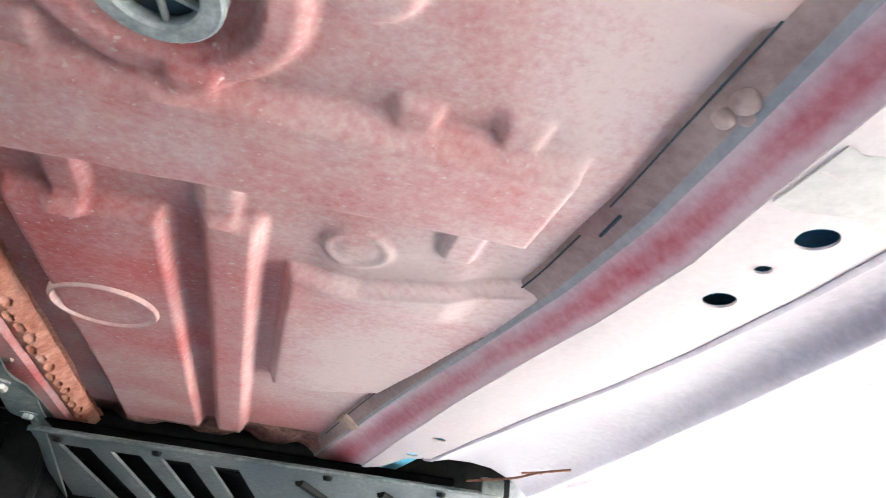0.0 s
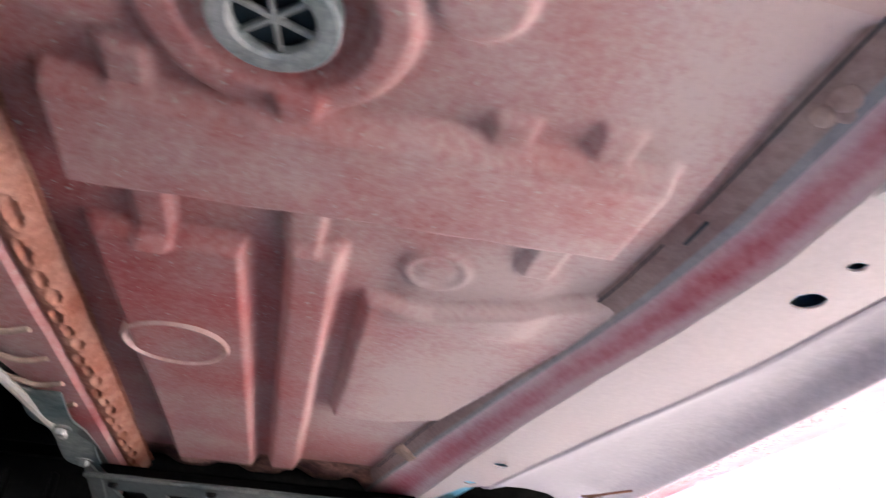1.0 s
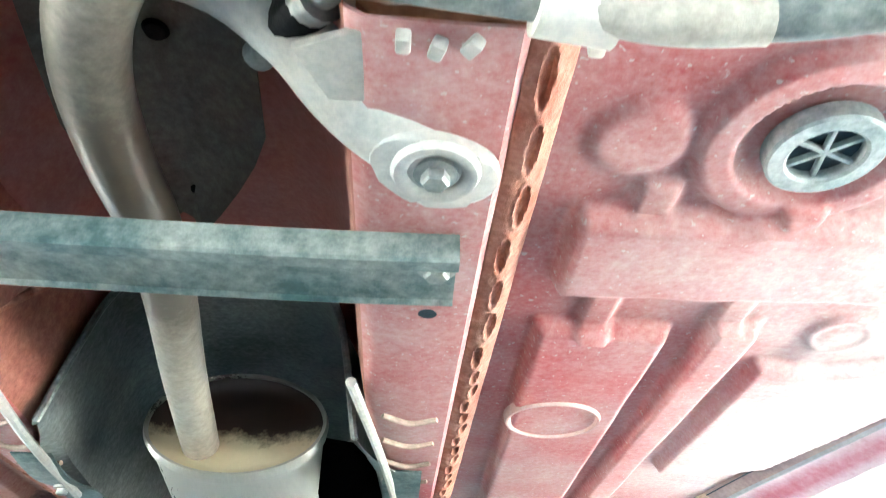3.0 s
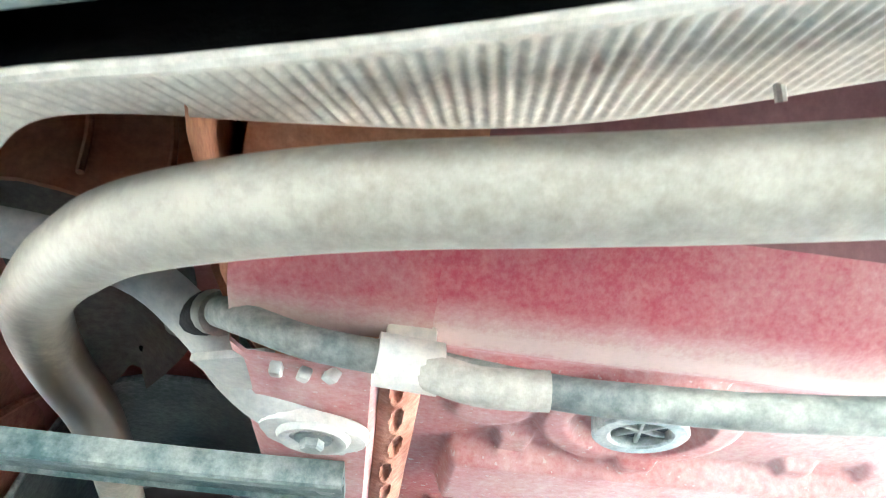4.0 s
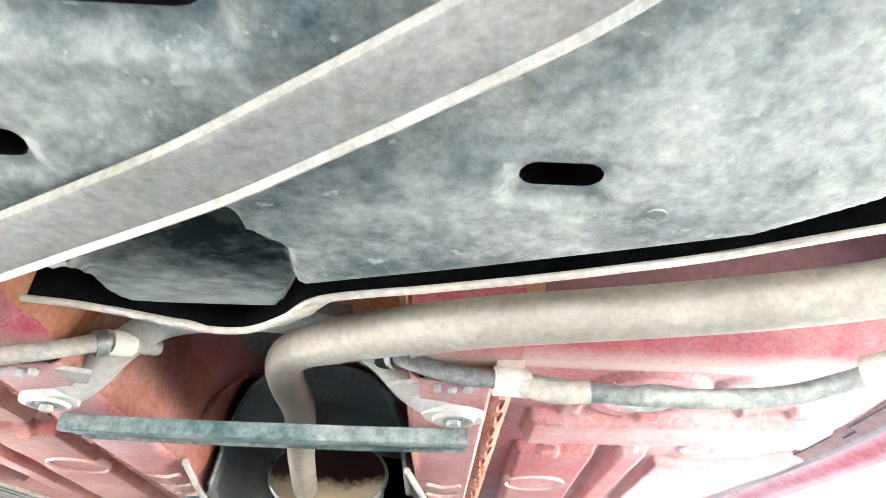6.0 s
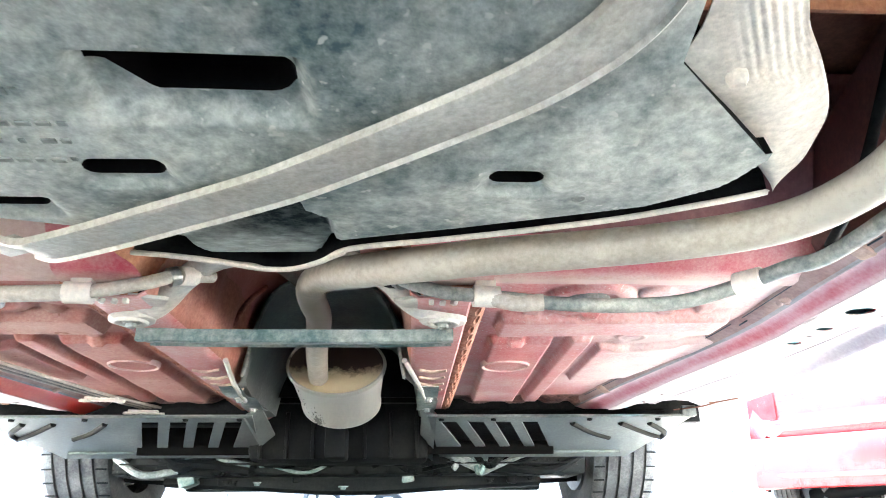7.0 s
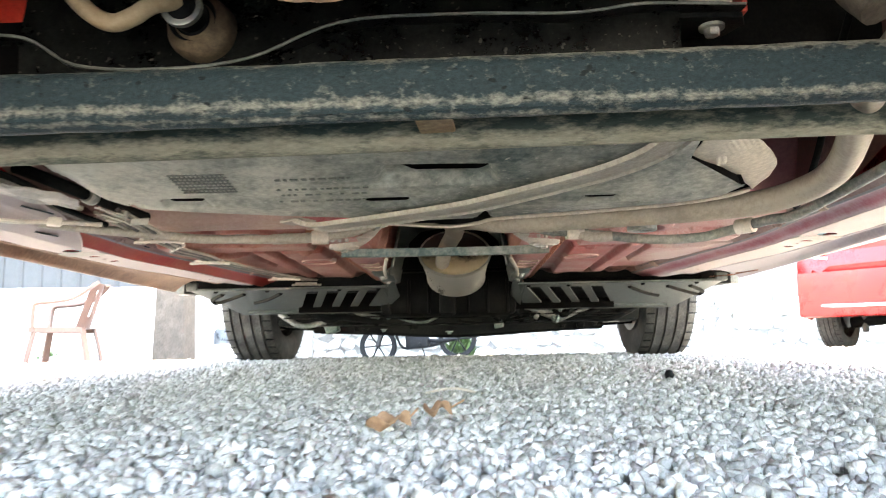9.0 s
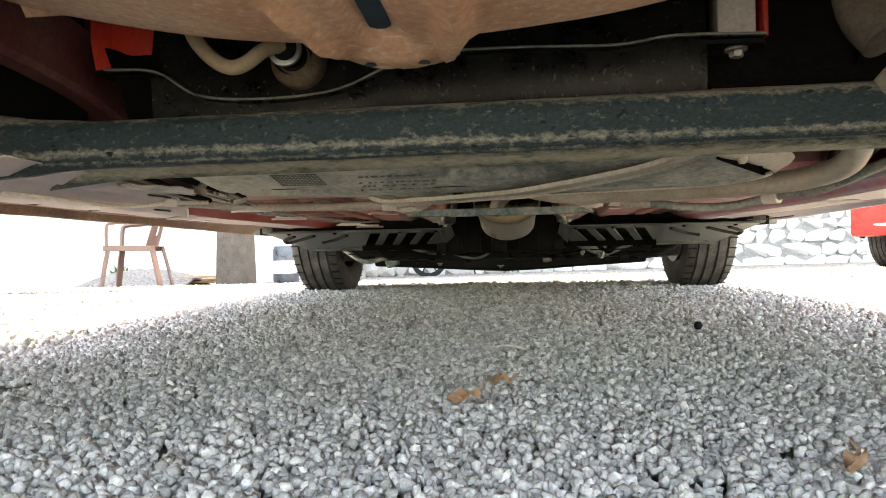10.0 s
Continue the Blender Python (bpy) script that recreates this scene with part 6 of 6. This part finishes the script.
def weed(x, y, n, s, seed):
    rng = random.Random(seed)
    bm = bmesh.new()
    for _ in range(n):
        a, t = rng.uniform(0, 6.28), rng.uniform(0.2, 1.1)
        base = Vector((rng.uniform(-0.4, 0.4) * s, rng.uniform(-0.2, 0.2) * s, rng.uniform(0, 0.6) * s))
        d = Vector((math.cos(a) * math.sin(t), math.sin(a) * math.sin(t), math.cos(t)))
        sd = d.cross(Vector((0, 0, 1))).normalized() * s * 0.07
        p = [base, base + d * s * 0.25 + sd, base + d * s * 0.5, base + d * s * 0.25 - sd]
        bm.faces.new([bm.verts.new(v) for v in p])
    ob = tagged(empty("weed", pose(x, y, ground_z(x, y))), "green weeds growing at the foot of the wall", "plant", "weeds")
    part("leaves", bm, M["green"], ob, smooth=0)
    part("stem", tube([(0, 0, 0), (0.02, 0, s * 0.5), (0.0, 0.02, s * 0.9)], 0.008, 6), M["green"], ob)


weed(-0.15, 12.6, 160, 0.5, 1)
weed(-5.2, 8.3, 90, 0.3, 2)
weed(3.6, 13.2, 60, 0.28, 5)


# ---- second car ----
def second_car(m):
    ob = tagged(empty("parked_car", m), "red sedan parked beyond, seen from its rear corner", "car")
    st = [(0.0, 0.70, 0.30, 0.62, 0.64, 0.60), (0.05, 0.80, 0.25, 0.86, 0.90, 0.62), (0.20, 0.83, 0.25, 1.00, 1.03, 0.62), (0.55, 0.84, 0.42, 1.00, 1.06, 0.60), (1.05, 0.84, 0.30, 0.98, 1.44, 0.55), (2.0, 0.84, 0.26, 0.96, 1.50, 0.56), (2.9, 0.84, 0.28, 0.94, 1.02, 0.60), (3.6, 0.83, 0.45, 0.88, 0.92, 0.6), (3.95, 0.70, 0.28, 0.66, 0.68, 0.5)]
    rows = []
    for a, b in zip(st, st[1:]):
        for k in range(5):
            f = k / 5
            y, hw, zb, belt, roof, rw = [u + (v - u) * f for u, v in zip(a, b)]
            half = [(hw - 0.06, zb), (hw - 0.02, zb + 0.03), (hw, zb + 0.2), (hw, (zb + belt) / 2 + 0.1), (hw - 0.03, belt), (rw + 0.02, roof - 0.05), (rw - 0.05, roof), (0, roof + 0.01)]
            rows.append([(x, y, z) for x, z in half] + [(-x, y, z) for x, z in half[-2::-1]])
    part("body", sheet(rows, (0, 0, 0.005), mats=lambda i, j: 1 if j in (4, 9) and 15 <= i <= 30 else 0), [M["gloss_pink"], M["glass"]], ob, "bright red sedan body", smooth=35)
    part("tail", slab([(-0.78, -0.02), (0.78, -0.02), (0.80, 0.06), (-0.80, 0.06)], 0.26, 0.60, 0.03), M["gloss_pink"], ob)
    part("boot_lid", slab([(-0.60, 0.02), (0.60, 0.02), (0.62, 0.12), (-0.62, 0.12)], 0.60, 1.0, 0.03), M["gloss_pink"], ob)
    part("bumper_strip", tube([(-0.80, 0.02, 0.36), (-0.4, -0.03, 0.34), (0.4, -0.03, 0.34), (0.80, 0.02, 0.36)], 0.012, 8), M["lamp_clear"], ob, "pale reflective bumper strip")
    part("rear_window", slab([(-0.52, 0.62), (0.52, 0.62), (0.50, 0.98), (-0.50, 0.98)], 1.06, 1.10, 0.01), M["glass"], ob)
    for s in (1, -1):
        part("tail_lamp", slab([(s * 0.58, -0.005), (s * 0.79, 0.05), (s * 0.80, 0.14), (s * 0.58, 0.10)], 0.72, 0.92, 0.02), M["lamp_red"], ob, "red tail lamp")
        part("lamp_line", tube([(s * 0.56, 0.0, 0.70), (s * 0.80, 0.06, 0.74)], 0.010, 6), M["lamp_clear"], ob)
        part("coil_spring", tube([(s * 0.42 + 0.05 * math.cos(k * 0.7), 0.62 + 0.05 * math.sin(k * 0.7), 0.22 + 0.0035 * k) for k in range(60)], 0.008, 6, steps=1), M["black"], ob)
        part("damper", tube([(s * 0.52, 0.60, 0.16), (s * 0.50, 0.58, 0.5)], 0.025, 10), M["tray"], ob)
        wheel(s * 0.72, 0.62, s, ob)
        wheel(s * 0.72, 3.1, s, ob)
    part("badge_bar", box((-0.45, 0.008, 0.90), (0.20, 0.006, 0.022), 0.002), M["lamp_clear"], ob)
    part("badge_bar", box((-0.44, 0.008, 0.865), (0.22, 0.006, 0.022), 0.002), M["lamp_clear"], ob)
    part("rear_axle", tube([(-0.62, 0.62, 0.24), (0, 0.58, 0.28), (0.62, 0.62, 0.24)], 0.045, 12), M["black"], ob)
    part("underbody", slab([(-0.70, 0.08), (0.70, 0.08), (0.70, 3.8), (-0.70, 3.8)], 0.40, 0.42, 0), M["black"], ob)
    return ob


second_car(pose(3.12, 4.60, ground_z(3.0, 5.3) - 0.03, -1, 0, -45))
rubble_wall()
